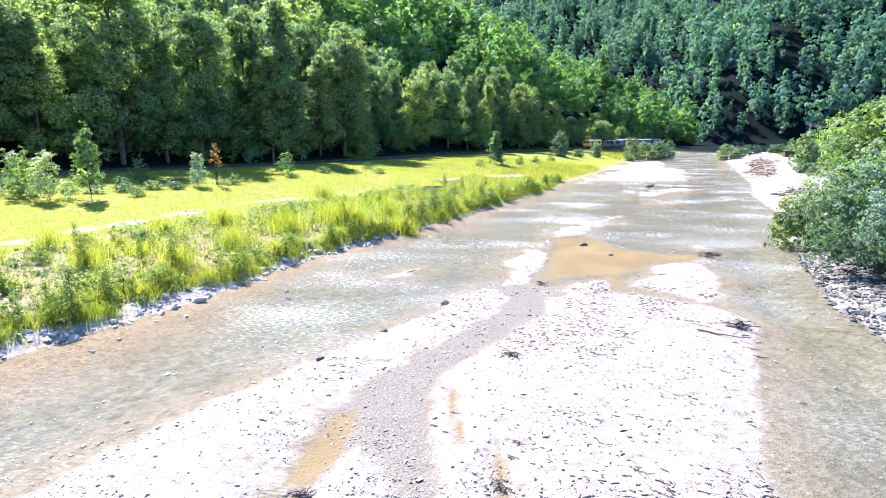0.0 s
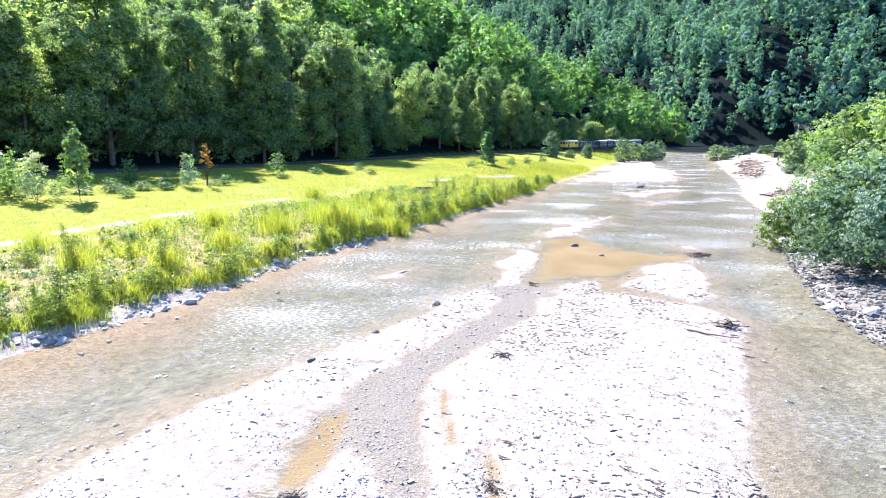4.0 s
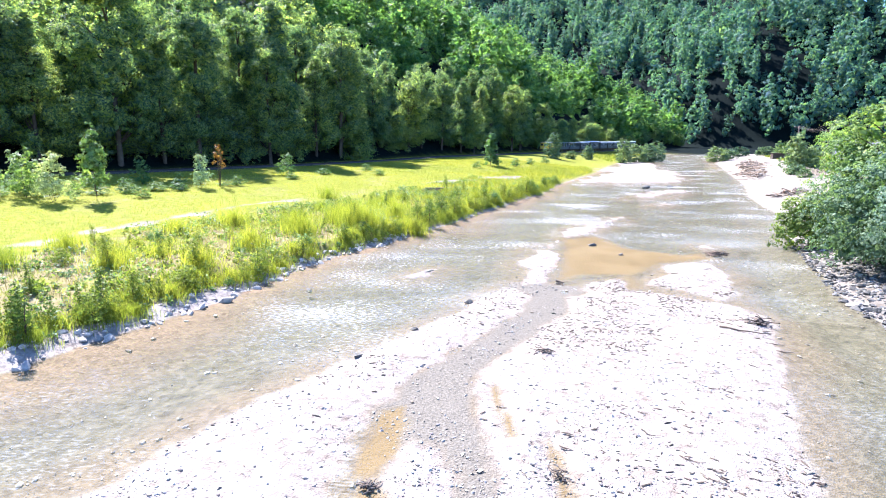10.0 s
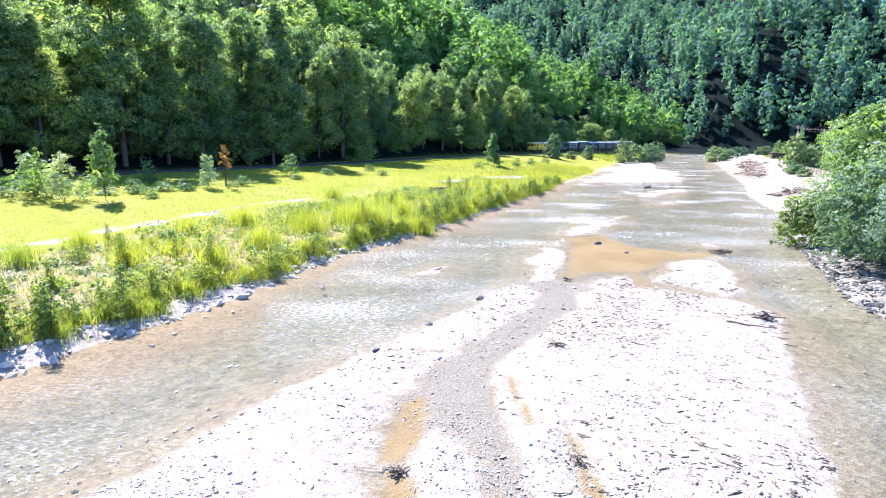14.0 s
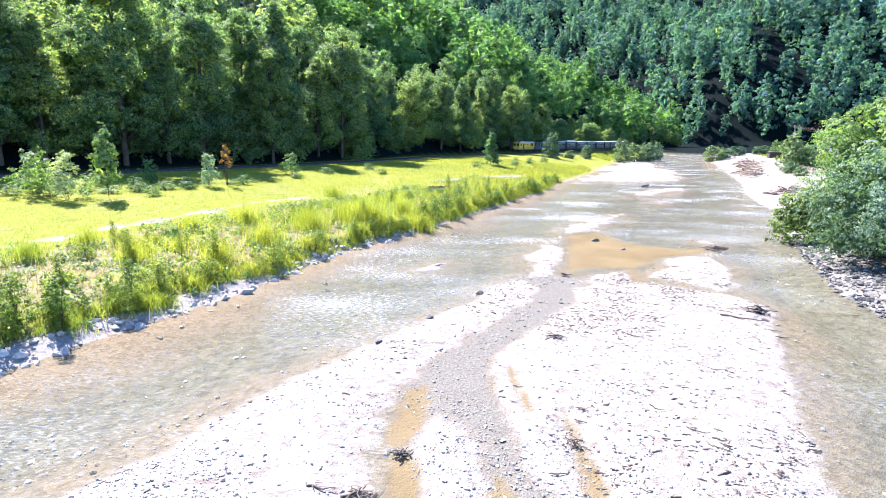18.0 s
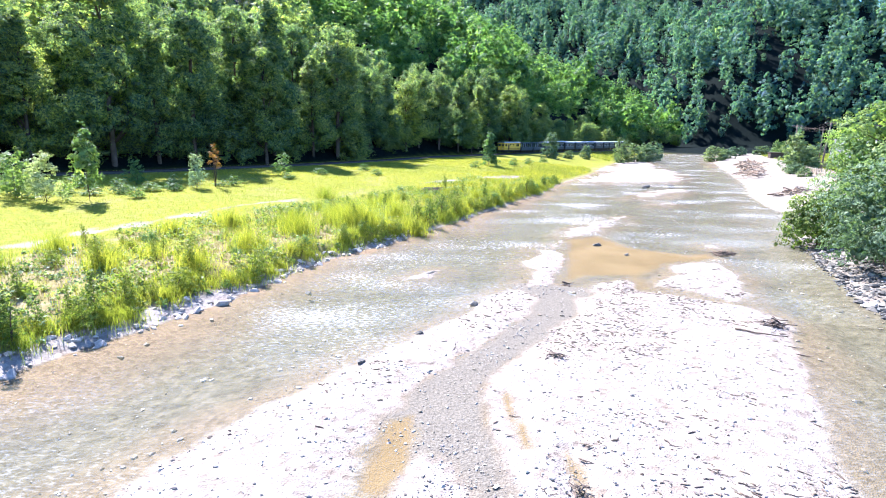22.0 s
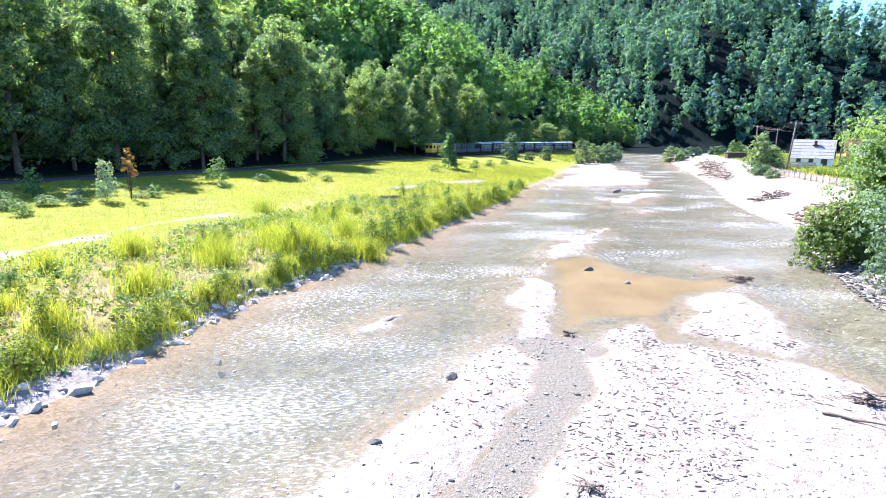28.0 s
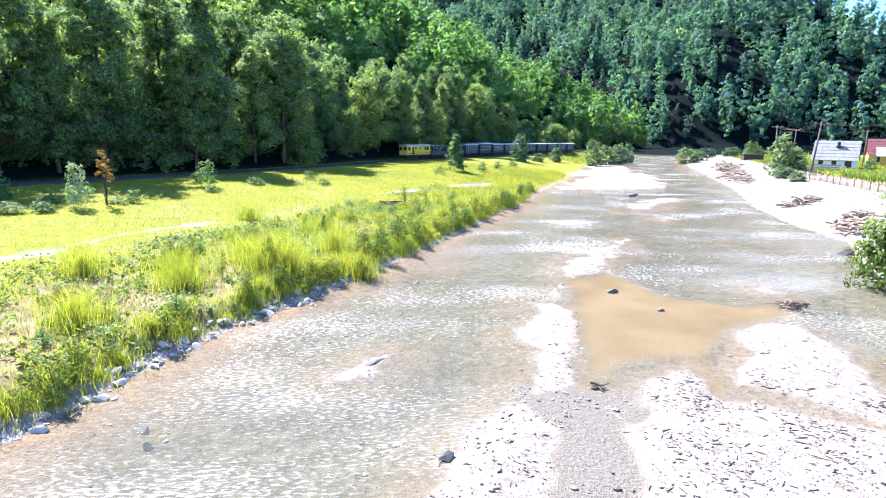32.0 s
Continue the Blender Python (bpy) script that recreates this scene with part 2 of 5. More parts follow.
def water_material():
    m, nodes, links, bsdf = material("clear_shallow_river_water")
    co = nodes.new("ShaderNodeNewGeometry").outputs["Position"]
    bsdf.inputs["Base Color"].default_value = (0.20, 0.20, 0.13, 1)
    bsdf.inputs["Roughness"].default_value = 0.06
    bsdf.inputs["IOR"].default_value = 1.33
    flow = nodes.new("ShaderNodeAttribute")
    flow.attribute_name = "riffle"
    a = tex(nodes, links, "noise", 1.6, co, 3, (0.45, radians(-55)))
    b = tex(nodes, links, "noise", 6.0, co, 4, (0.5, radians(-55)))
    add = nodes.new("ShaderNodeMath")
    add.operation = "MULTIPLY_ADD"
    links.new(a.outputs["Fac"], add.inputs[0])
    add.inputs[1].default_value = 1.6
    links.new(b.outputs["Fac"], add.inputs[2])
    wave = nodes.new("ShaderNodeAttribute")
    wave.attribute_name = "wave"
    mul = nodes.new("ShaderNodeMath")
    mul.operation = "MULTIPLY"
    links.new(add.outputs[0], mul.inputs[0])
    links.new(wave.outputs["Fac"], mul.inputs[1])
    # broken white water on the riffles, with sun sparkle painted in as white flecks
    c = tex(nodes, links, "noise", 12.0, co, 10, (0.42, radians(-20)))
    patch = tex(nodes, links, "noise", 0.22, co, 3, (0.5, radians(-55)))
    lift = nodes.new("ShaderNodeMath")
    lift.operation = "MULTIPLY_ADD"
    links.new(patch.outputs["Fac"], lift.inputs[0])
    lift.inputs[1].default_value = 0.62
    links.new(c.outputs["Fac"], lift.inputs[2])
    foam_sparkle = ramp(nodes, [(0.825, (0, 0, 0)), (1.0, (0.75, 0.75, 0.75))])
    links.new(lift.outputs[0], foam_sparkle.inputs[0])
    strength = nodes.new("ShaderNodeMath")
    strength.operation = "MULTIPLY"
    strength.use_clamp = True
    links.new(foam_sparkle.outputs[0], strength.inputs[0])
    links.new(flow.outputs["Fac"], strength.inputs[1])
    links.new(mixed(nodes, links, strength.outputs[0], (0.118, 0.116, 0.08), (0.55, 0.55, 0.54)), bsdf.inputs["Base Color"])
    rough = nodes.new("ShaderNodeMapRange")
    rough.inputs["To Min"].default_value, rough.inputs["To Max"].default_value = 0.03, 0.5
    links.new(strength.outputs[0], rough.inputs["Value"])
    links.new(rough.outputs[0], bsdf.inputs["Roughness"])
    # calm water is clear, running water veils its bed
    veil = nodes.new("ShaderNodeMapRange")
    veil.inputs["From Max"].default_value = 0.7
    veil.inputs["To Min"].default_value, veil.inputs["To Max"].default_value = 0.1, 0.42
    links.new(flow.outputs["Fac"], veil.inputs["Value"])
    clear = nodes.new("ShaderNodeMath")
    clear.operation, clear.use_clamp = "MULTIPLY_ADD", True
    links.new(strength.outputs[0], clear.inputs[0])
    clear.inputs[1].default_value = 0.5
    links.new(veil.outputs[0], clear.inputs[2])
    links.new(clear.outputs[0], bsdf.inputs["Alpha"])
    bumped(nodes, links, bsdf, mul.outputs[0], 1.0, 0.16)
    return m


M_GROUND, M_WATER = ground_material(), water_material()
M_BARK = plain("grey_brown_bark", (0.09, 0.07, 0.05), 0.9, 0, 0.4, 2.0, 0.6)
# blue in the darkest stop paints the hazy blue of shaded leaves
M_LEAF = foliage("broad_leaves", (0.06, 0.10, 0.105), (0.20, 0.275, 0.165), (0.45, 0.48, 0.18), 0.6)
# leaf colours of the far slope carry the blue of air haze
M_HAZY_WOODS = foliage("hillside_leaves", (0.06, 0.125, 0.19), (0.155, 0.265, 0.24), (0.28, 0.37, 0.21), 0.45)
M_SPUR = foliage("young_hillside_leaves", (0.10, 0.17, 0.085), (0.22, 0.335, 0.12), (0.36, 0.45, 0.13), 0.5)
M_BUSH = foliage("bush_leaves", (0.065, 0.11, 0.06), (0.135, 0.215, 0.095), (0.25, 0.32, 0.13), 0.4)
M_WILLOW = foliage("grey_green_willow_leaves", (0.07, 0.115, 0.085), (0.15, 0.215, 0.145), (0.27, 0.33, 0.22), 0.35)
M_SILVER = foliage("silvery_willow_leaves", (0.17, 0.22, 0.16), (0.31, 0.37, 0.28), (0.46, 0.50, 0.40), 0.35)
M_ORANGE = foliage("withered_orange_leaves", (0.20, 0.09, 0.03), (0.33, 0.16, 0.05), (0.42, 0.25, 0.10), 0.4)
M_GRASS = foliage("grass_blades", (0.15, 0.165, 0.025), (0.26, 0.255, 0.04), (0.36, 0.32, 0.07), 0.45, 0.6)
M_SHRUB = foliage("riverside_shrub_leaves", (0.08, 0.12, 0.03), (0.18, 0.225, 0.05), (0.33, 0.335, 0.085), 0.45)
M_TALL = foliage("tall_grass_blades", (0.13, 0.155, 0.025), (0.225, 0.25, 0.035), (0.36, 0.345, 0.075), 0.5, 0.6)
M_DRY = foliage("dry_stems", (0.16, 0.12, 0.05), (0.27, 0.21, 0.10), (0.36, 0.30, 0.16), 0.25, 0.8)
M_STONE = plain("pale_grey_river_stone", (0.46, 0.41, 0.355), 0.85, 0, 0.25, 3.0, 0.5, True)
M_DRIFT = plain("weathered_grey_driftwood", (0.13, 0.105, 0.085), 0.9, 0, 0.4, 4.0, 0.5, True)

# ---- the plan: river, bars and forest edge, in metres ----
LEFT_BANK = [(-30, -60), (-20, -5), (-16.5, 8), (-13.6, 15), (-12.2, 18.3), (-9.6, 23.8), (-8.2, 29), (-6.9, 32.4), (-4.1, 37.5), (-0.5, 45), (6, 59.8), (12, 73), (17, 88), (28, 113), (40, 145), (58, 190), (84, 243), (100, 264), (130, 278), (220, 290)]
RIGHT_BANK = [(10, -60), (14, -5), (16.5, 12), (17.4, 20), (18.2, 24.9), (21.5, 32.6), (25.6, 42.4), (29, 46.5), (32, 51.3), (33.5, 60), (38.3, 73.8), (47, 92), (58, 120), (70, 150), (90, 200), (116, 248), (150, 262), (220, 270)]
RIVER = LEFT_BANK + RIGHT_BANK[::-1]
BARS = [
    [(-30, -40), (-16, -4), (-9.5, 6.5), (-7.6, 9.6), (-6.3, 11.9), (-4.8, 14.6), (-3.2, 17.3), (-1.1, 20.5), (1, 24.1), (3.0, 26.3), (3.6, 25.3), (3.2, 23), (1.5, 19.7), (-0.9, 16), (-1.7, 13.7), (-2.2, 11.5), (-2.0, 9), (-2.5, 3), (-4, -40)],
    [(4, -40), (6.2, 4), (7.7, 10.1), (8.7, 13), (11.2, 17.5), (13.4, 22.5), (12.9, 24.1), (10.3, 26.2), (9.0, 26.9), (9.3, 29.3), (7.5, 28.2), (6.5, 26.3), (5.8, 25.2), (4.7, 22.4), (3.7, 20.5), (1.7, 18), (0.8, 16.1), (0.7, 13.8), (1.2, 11.6), (1.8, 9), (1.8, 4), (-1, -40)],
    [(13.4, 26), (14.8, 29.4), (15.5, 31.5), (15.9, 33.4), (14.7, 33.1), (12.9, 32.3), (10.5, 29), (9.9, 27.7), (11.2, 27.1), (12.7, 25.5)],
    [(6.6, 38.8), (7.6, 39.2), (6.7, 34.4), (6.4, 31.7), (5.6, 29.2), (4.8, 27.6), (3.8, 27.4), (4.1, 30), (4.5, 33)],
    [(8.1, 42.5), (12.6, 49.4), (16.5, 53.7), (15.6, 50.2), (11.5, 44.5), (8.7, 40.8)],
    [(20.5, 69.5), (24.5, 75), (29, 79.2), (34, 83), (31.5, 76.5), (26, 70.8), (21, 67.5)],
    [(17.5, 89), (28, 113), (40, 145), (57, 187), (61, 184), (58.3, 163), (50.4, 137), (48.2, 122), (43.2, 104.6), (38.3, 95.5), (31.3, 92.8), (25.4, 90.4)],
    [(16.8, 38.0), (17.2, 39.4), (18.4, 38.9), (17.7, 37.4)],
    [(21.5, 62), (24.2, 65), (25.2, 64.2), (22.8, 61.2)],
    [(-2.1, 28.3), (-1.1, 28.7), (0.0, 30.5), (-0.5, 31.1), (-1.5, 30.1)],
    [(-1.15, 13.5), (-0.45, 12.4), (0.3, 10.7), (0.5, 9.3), (0.5, 4), (-0.9, 4), (-1.0, 9.2), (-1.15, 10.4), (-1.3, 10.9), (-1.0, 12.3)],
]
SILT = [(8.1, 40.6), (10.9, 42.1), (12.2, 37.5), (14.8, 35.6), (16.6, 36.6), (16.4, 34.4), (12.7, 33.0), (10.0, 29.6), (9.6, 27.4), (8.8, 27.0), (9.4, 29.8), (7.2, 29.4), (5.3, 27.6), (6.5, 32.8)]
DAMP = [(3.4, 27.6), (5.0, 27.5), (6.6, 26.6), (5.6, 25.0), (4.5, 22.2), (3.5, 20.4), (1.5, 18), (0.6, 16.1), (0.5, 13.8), (1.1, 11.4), (1.7, 9), (1.7, 2), (-1.0, 2), (-0.9, 9.5), (-1.1, 12.5), (-1.6, 13.9), (-0.7, 16.1), (1.7, 19.7), (3.4, 22.9), (3.8, 25.4)]
PUDDLES = [
    [(-1.7, 13.9), (-1.0, 14.3), (-0.95, 12.3), (-1.45, 11.0), (-1.85, 11.1), (-1.75, 12.5)],
    [(-1.65, 10.4), (-1.2, 10.5), (-1.0, 9.7), (-0.9, 6), (-1.5, 6)],
    [(1.5, 15.7), (1.62, 14.7), (1.95, 12.8), (1.7, 12.8), (1.4, 15.1)],
    [(2.6, 12.7), (2.85, 11.9), (2.9, 10.4), (2.6, 6), (1.9, 6), (2.4, 10.0), (2.55, 11.9)],
    [(0.75, 10.4), (0.85, 9.3), (0.8, 6), (0.3, 6), (0.4, 9.3)],
]
TRACK = [(-110, 2), (-75, 35), (-40, 71), (-22, 96), (-11.5, 116), (-3, 136), (5.5, 148.5), (20, 169.5), (38, 195.5), (57, 219), (74, 248), (91, 284), (112, 303), (135, 315), (190, 332)]
EDGE = [(-190, -60), (-117, 6), (-79, 38), (-43.5, 73.5), (-25.5, 98), (-15.5, 118), (-7, 138), (1, 151), (15, 172.5), (32, 200), (51, 223), (67, 252), (85, 289), (108, 309), (128, 320), (136, 345), (110, 390), (40, 435), (-40, 490), (-300, 610)]
EDGE_2 = [(-400, 660), (-60, 520), (60, 445), (120, 400), (150, 355), (175, 340), (210, 326), (300, 290), (430, 225), (620, 110), (800, -60)]
PATH_LINE = [(-30, 12), (-24, 24), (-21.9, 32), (-19.5, 40), (-17, 46.5), (-13, 54.5), (-9, 62), (-4, 71), (4, 84), (14, 97), (27, 117), (38, 135)]


def shape(x, y):
    """Height of the ground and what covers it, at points of the plan."""
    x, y = np.asarray(x, float), np.asarray(y, float)
    river = sdf(x, y, RIVER)
    n1, n2, n3 = vnoise(x, y, 9, 1), vnoise(x, y, 2.3, 2), vnoise(x, y, 0.7, 3)
    bed = -0.42 * smooth(0, 3.5, -river) + 0.1 * (n2 - 0.5) + 0.05 * (n3 - 0.5)
    m = {k: np.zeros(x.shape) for k in ("shoal", "gravel", "damp", "silt", "dry", "grass", "sand", "litter_shade")}
    bars = np.full(x.shape, 1e9)
    for poly in BARS:
        bars = np.minimum(bars, sdf(x, y, poly))
    wide = 1 + np.clip(y - 25, 0, 90) / 18
    ragged = bars + (0.7 * (n2 - 0.5) + 0.5 * (n3 - 0.5)) * wide + 0.55 * (wide - 1) * (n1 - 0.02)
    bar_z = np.clip(-ragged * 0.13, -0.5, 0.13) + 0.05 * (n2 - 0.5) * (ragged < 0) + 0.03 * (n3 - 0.5)
    z = np.where(river < 0, np.maximum(bed, bar_z), 0)
    m["gravel"] = smooth(0.25, -0.2, ragged)
    silt = sdf(x, y, SILT) + 0.6 * (n2 - 0.5)
    z = np.where(river < 0, np.maximum(z, np.clip(-silt * 0.2, -0.5, -0.035)), z)
    m["silt"] = smooth(0.5, -0.5, silt) * (1 - m["gravel"])
    m["shoal"] = np.where(river < 0, np.maximum(smooth(2.2, 0.2, bars + 1.2 * (n2 - 0.5)) * 0.55, smooth(4.0, 0.8, -river + 1.5 * (n2 - 0.5)) * smooth(2, -4, x - 0.55 * (y - 20)) * 0.9), 0)
    damp = sdf(x, y, DAMP) - 0.35 + 0.3 * (n3 - 0.5)
    z = np.where((river < 0) & (damp < 0.4), np.maximum(z, np.clip(-damp * 0.2, -0.5, 0.012) + 0.02 * (n3 - 0.5)), z)
    m["damp"] = smooth(0.15, -0.15, damp) * (1 - m["gravel"])
    for poly in PUDDLES:
        pud = sdf(x, y, poly) + 0.2 * (n3 - 0.5)
        z = np.where(pud < 0.4, np.minimum(z, -0.015 + 0.25 * np.maximum(pud, 0)), z)
        m["silt"] = np.maximum(m["silt"], smooth(0.1, -0.1, pud))
    # banks
    d_left, side_left = seg_dist(x, y, LEFT_BANK)
    d_right, side_right = seg_dist(x, y, RIGHT_BANK)
    on_left = (river >= 0) & (side_left > 0) & (d_left < d_right + 1000 * (side_right > 0))
    on_right = (river >= 0) & ~on_left
    near = smooth(33, 22, y)
    left_z = (0.12 + 0.18 * near) * smooth(0, 0.4 + 0.7 * near, d_left) + (0.6 - 0.1 * near) * smooth(0.25 + 0.7 * near, 1.5 + 1.6 * near, d_left) + 1.0 * smooth(3, 34, d_left) + 0.16 * (n2 - 0.5) * smooth(1, 3, d_left) + 0.3 * (n1 - 0.5) * smooth(3, 8, d_left)
    far_flat = smooth(60, 110, y)
    left_z = left_z * (1 - far_flat) + far_flat * (0.25 * smooth(0, 3, d_left) + 1.6 * smooth(2, 22, d_left) + 0.15 * (n2 - 0.5) * smooth(1, 3, d_left))
    right_z = 0.35 * smooth(0, 2, d_right) + 0.55 * smooth(1.5, 6, d_right) + 0.7 * smooth(6, 16, d_right) + 0.12 * (n2 - 0.5) * smooth(1, 4, d_right)
    z = np.where(on_left, left_z, z)
    z = np.where(on_right, right_z, z)
    # covers
    d_path, _ = seg_dist(x, y, PATH_LINE)
    rag = (n2 - 0.5) * 1.6 + (n3 - 0.5) * 0.8
    m["gravel"] = np.where(on_left, smooth(0.5 + 1.1 * near, 0.1 + 0.9 * near, d_left + 0.35 * rag), m["gravel"])
    m["gravel"] = np.where(on_right, np.where(y < 44, 0.75, 0.9), m["gravel"])
    m["dry"] = np.where(on_left, smooth(0.2 + 0.7 * near, 0.5 + 1.2 * near, d_left + 0.3 * rag), 0)
    d_track, side_track = seg_dist(x, y, TRACK)
    meadow = np.where(on_left, smooth(1.2, 2.4, d_left + 0.3 * rag) * smooth(-1.6, 0.4, d_left - 12.5 + 2.2 * rag + 12 * smooth(45, 75, y)), 0)
    cover = n1 * 0.35 + n2 * 0.35 + n3 * 0.3 + 0.16 * smooth(4.5, 1.5, d_left) + 0.16 * smooth(24, 44, y)
    patch = np.where(on_left, smooth(0.3 + 0.9 * near, 0.6 + 1.4 * near, d_left) * smooth(0.55, 0.74, cover) * 0.85, 0)
    m["grass"] = np.maximum(meadow * (1 - 0.55 * smooth(0.58, 0.85, 0.6 * vnoise(x, y, 4.5, 8) + 0.4 * n3)), patch)
    m["sand"] = np.where(on_left, smooth(1.2, 0.3, d_path + 0.9 * rag + 1.6 * (n1 - 0.5)) * smooth(0.3, 0.55, vnoise(x, y, 7, 7)) * smooth(140, 100, y), 0)
    sandy = np.where(on_right & (y > 40), smooth(0.5, 2, d_right) * smooth(19, 15, d_right + rag) * smooth(40, 46, y) * smooth(190, 150, y), 0)
    m["sand"] = np.maximum(m["sand"], sandy)
    m["grass"] = np.where(on_right, smooth(14, 18, d_right + rag) * smooth(40, 50, y), m["grass"])
    # dark floor colour on the right bank stands for the trees' shade
    m["litter_shade"] = np.where(on_right & (y < 44), 0.35 * smooth(0.2, 1.5, d_right + 0.4 * rag) + 0.6 * smooth(3, 6, d_right + rag), 0)
    # railway bed
    rail = smooth(3.4, 1.6, d_track)
    z = np.where(on_left | (d_track < 6), z * (1 - rail) + 1.85 * rail, z)
    m["litter_shade"] = np.maximum(m["litter_shade"], smooth(2.6, 1.6, d_track) * 0.7)
    # hills
    d1, s1 = seg_dist(x, y, EDGE)
    d2, s2 = seg_dist(x, y, EDGE_2)
    h1 = np.where(s1 > 0, d1, 0)
    h2 = np.where(s2 > 0, d2, 0)
    roll = 10 * (vnoise(x, y, 60, 11) - 0.5) + 14 * (vnoise(x, y, 130, 12) - 0.5)
    top1 = 190 + 20 * vnoise(x, y, 160, 13)
    crest = 180 - 0.64 * np.maximum(x - 225, 0) - 1.7 * np.maximum(x - 288, 0) + 8 * vnoise(x, y, 70, 14)
    crest = np.maximum(crest, 45)
    z1 = top1 * (1 - np.exp(-(0.5 + 0.16 * smooth(110, 160, y)) * h1 / top1)) + roll * smooth(8, 60, h1)
    foot = np.minimum(1.0 * h2, 14 + 0.66 * h2)
    z2 = np.minimum(foot, crest - 0.12 * np.maximum(foot - crest, 0)) + roll * smooth(8, 60, h2) * 0.8
    hill = np.maximum(np.where(h1 > 0, z1 + 1.2, 0), np.where(h2 > 0, z2 + 0.8, 0))
    z = np.where(hill > 0, np.maximum(z, hill), z)
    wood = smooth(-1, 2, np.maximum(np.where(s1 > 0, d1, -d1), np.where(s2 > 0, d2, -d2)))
    m["litter_shade"] = np.maximum(m["litter_shade"], wood)
    # ground beyond the river bend, blackened for the forest's shade
    m["litter_shade"] = np.maximum(m["litter_shade"], smooth(256, 270, y) * smooth(70, 90, x))
    return z, m, river


GRID = {}


def ground_z(x, y):
    """Height of the ground sheet itself, between its grid points."""
    xs, ys, z = GRID["x"], GRID["y"], GRID["z"]
    i, j = int(np.clip(np.searchsorted(xs, x) - 1, 0, len(xs) - 2)), int(np.clip(np.searchsorted(ys, y) - 1, 0, len(ys) - 2))
    f, g = (x - xs[i]) / (xs[i + 1] - xs[i]), (y - ys[j]) / (ys[j + 1] - ys[j])
    return float((z[j, i] * (1 - f) + z[j, i + 1] * f) * (1 - g) + (z[j + 1, i] * (1 - f) + z[j + 1, i + 1] * f) * g)


def spread(lo, fine_lo, fine_hi, hi, step, grow=1.07):
    mid = list(np.arange(fine_lo, fine_hi, step))
    up, v, s = [], mid[-1], step
    while v < hi:
        s *= grow
        v += s
        up.append(v)
    down, v, s = [], mid[0], step
    while v > lo:
        s *= grow
        v -= s
        down.append(v)
    return np.array(down[::-1] + mid + up)


def build_ground():
    xs, ys = spread(-900, -26, 26, 1200, 0.22, 1.035), spread(-300, 6, 48, 1600, 0.22, 1.03)
    gx, gy = np.meshgrid(xs, ys)
    z, masks, river = shape(gx.ravel(), gy.ravel())
    nx, ny = len(xs), len(ys)
    GRID.update(x=xs, y=ys, z=z.reshape(ny, nx))
    i = np.arange(nx * ny).reshape(ny, nx)
    quads = np.stack([i[:-1, :-1], i[:-1, 1:], i[1:, 1:], i[1:, :-1]], -1).reshape(-1, 4)
    me = mesh_of("ground", np.stack([gx.ravel(), gy.ravel(), z], 1), quads, M_GROUND, True)
    for key, values in masks.items():
        me.attributes.new(key, "FLOAT", "POINT").data.foreach_set("value", values.astype(np.float32))
    tagged(new("ground", me), "valley floor of pale gravel bars, meadow and wooded slopes", "ground", kind="structure")
    # the water's surface, wherever the bed lies below it
    wet = (z < 0.06) & (river < 1.0)
    keep = wet[quads].any(1)
    quads = quads[keep]
    used, back = np.unique(quads.ravel(), return_inverse=True)
    x, y = gx.ravel()[used], gy.ravel()[used]
    rif = 0.6 + 0.55 * smooth(0.3, 0.75, vnoise(x, y, 5, 21)) * (0.5 + vnoise(x, y, 1.6, 22))
    calm = np.maximum(smooth(0.3, -0.8, sdf(x, y, SILT)), 0.7 * smooth(3.0, 0.4, seg_dist(x, y, LEFT_BANK)[0] + 1.6 * (vnoise(x, y, 3, 24) - 0.5)))
    for poly in PUDDLES:
        calm = np.maximum(calm, smooth(0.25, 0.0, sdf(x, y, poly)))
    # the far river gets more of the flecks that paint sun sparkle
    rif = rif * (1 - 0.93 * calm) * (1 + 0.35 * smooth(30, 75, y)) * (1 - 0.45 * smooth(7, 10, x) * smooth(40, 30, y)) * (0.7 + 0.3 * smooth(19, 32, y))
    wz = 0.012 * (vnoise(x, y, 0.9, 23) - 0.5) * rif
    me = mesh_of("water", np.stack([x, y, wz], 1), back.reshape(-1, 4), M_WATER, True)
    me.attributes.new("riffle", "FLOAT", "POINT").data.foreach_set("value", rif.astype(np.float32))
    waves = rif * (0.14 + 0.86 * smooth(23, 40, y)) * (1 + 1.2 * smooth(35, 70, y))
    me.attributes.new("wave", "FLOAT", "POINT").data.foreach_set("value", waves.astype(np.float32))
    ob = tagged(new("water", me), "shallow clear river running over stones in braided channels", "river", kind="structure")
    ob.visible_shadow = False


build_ground()


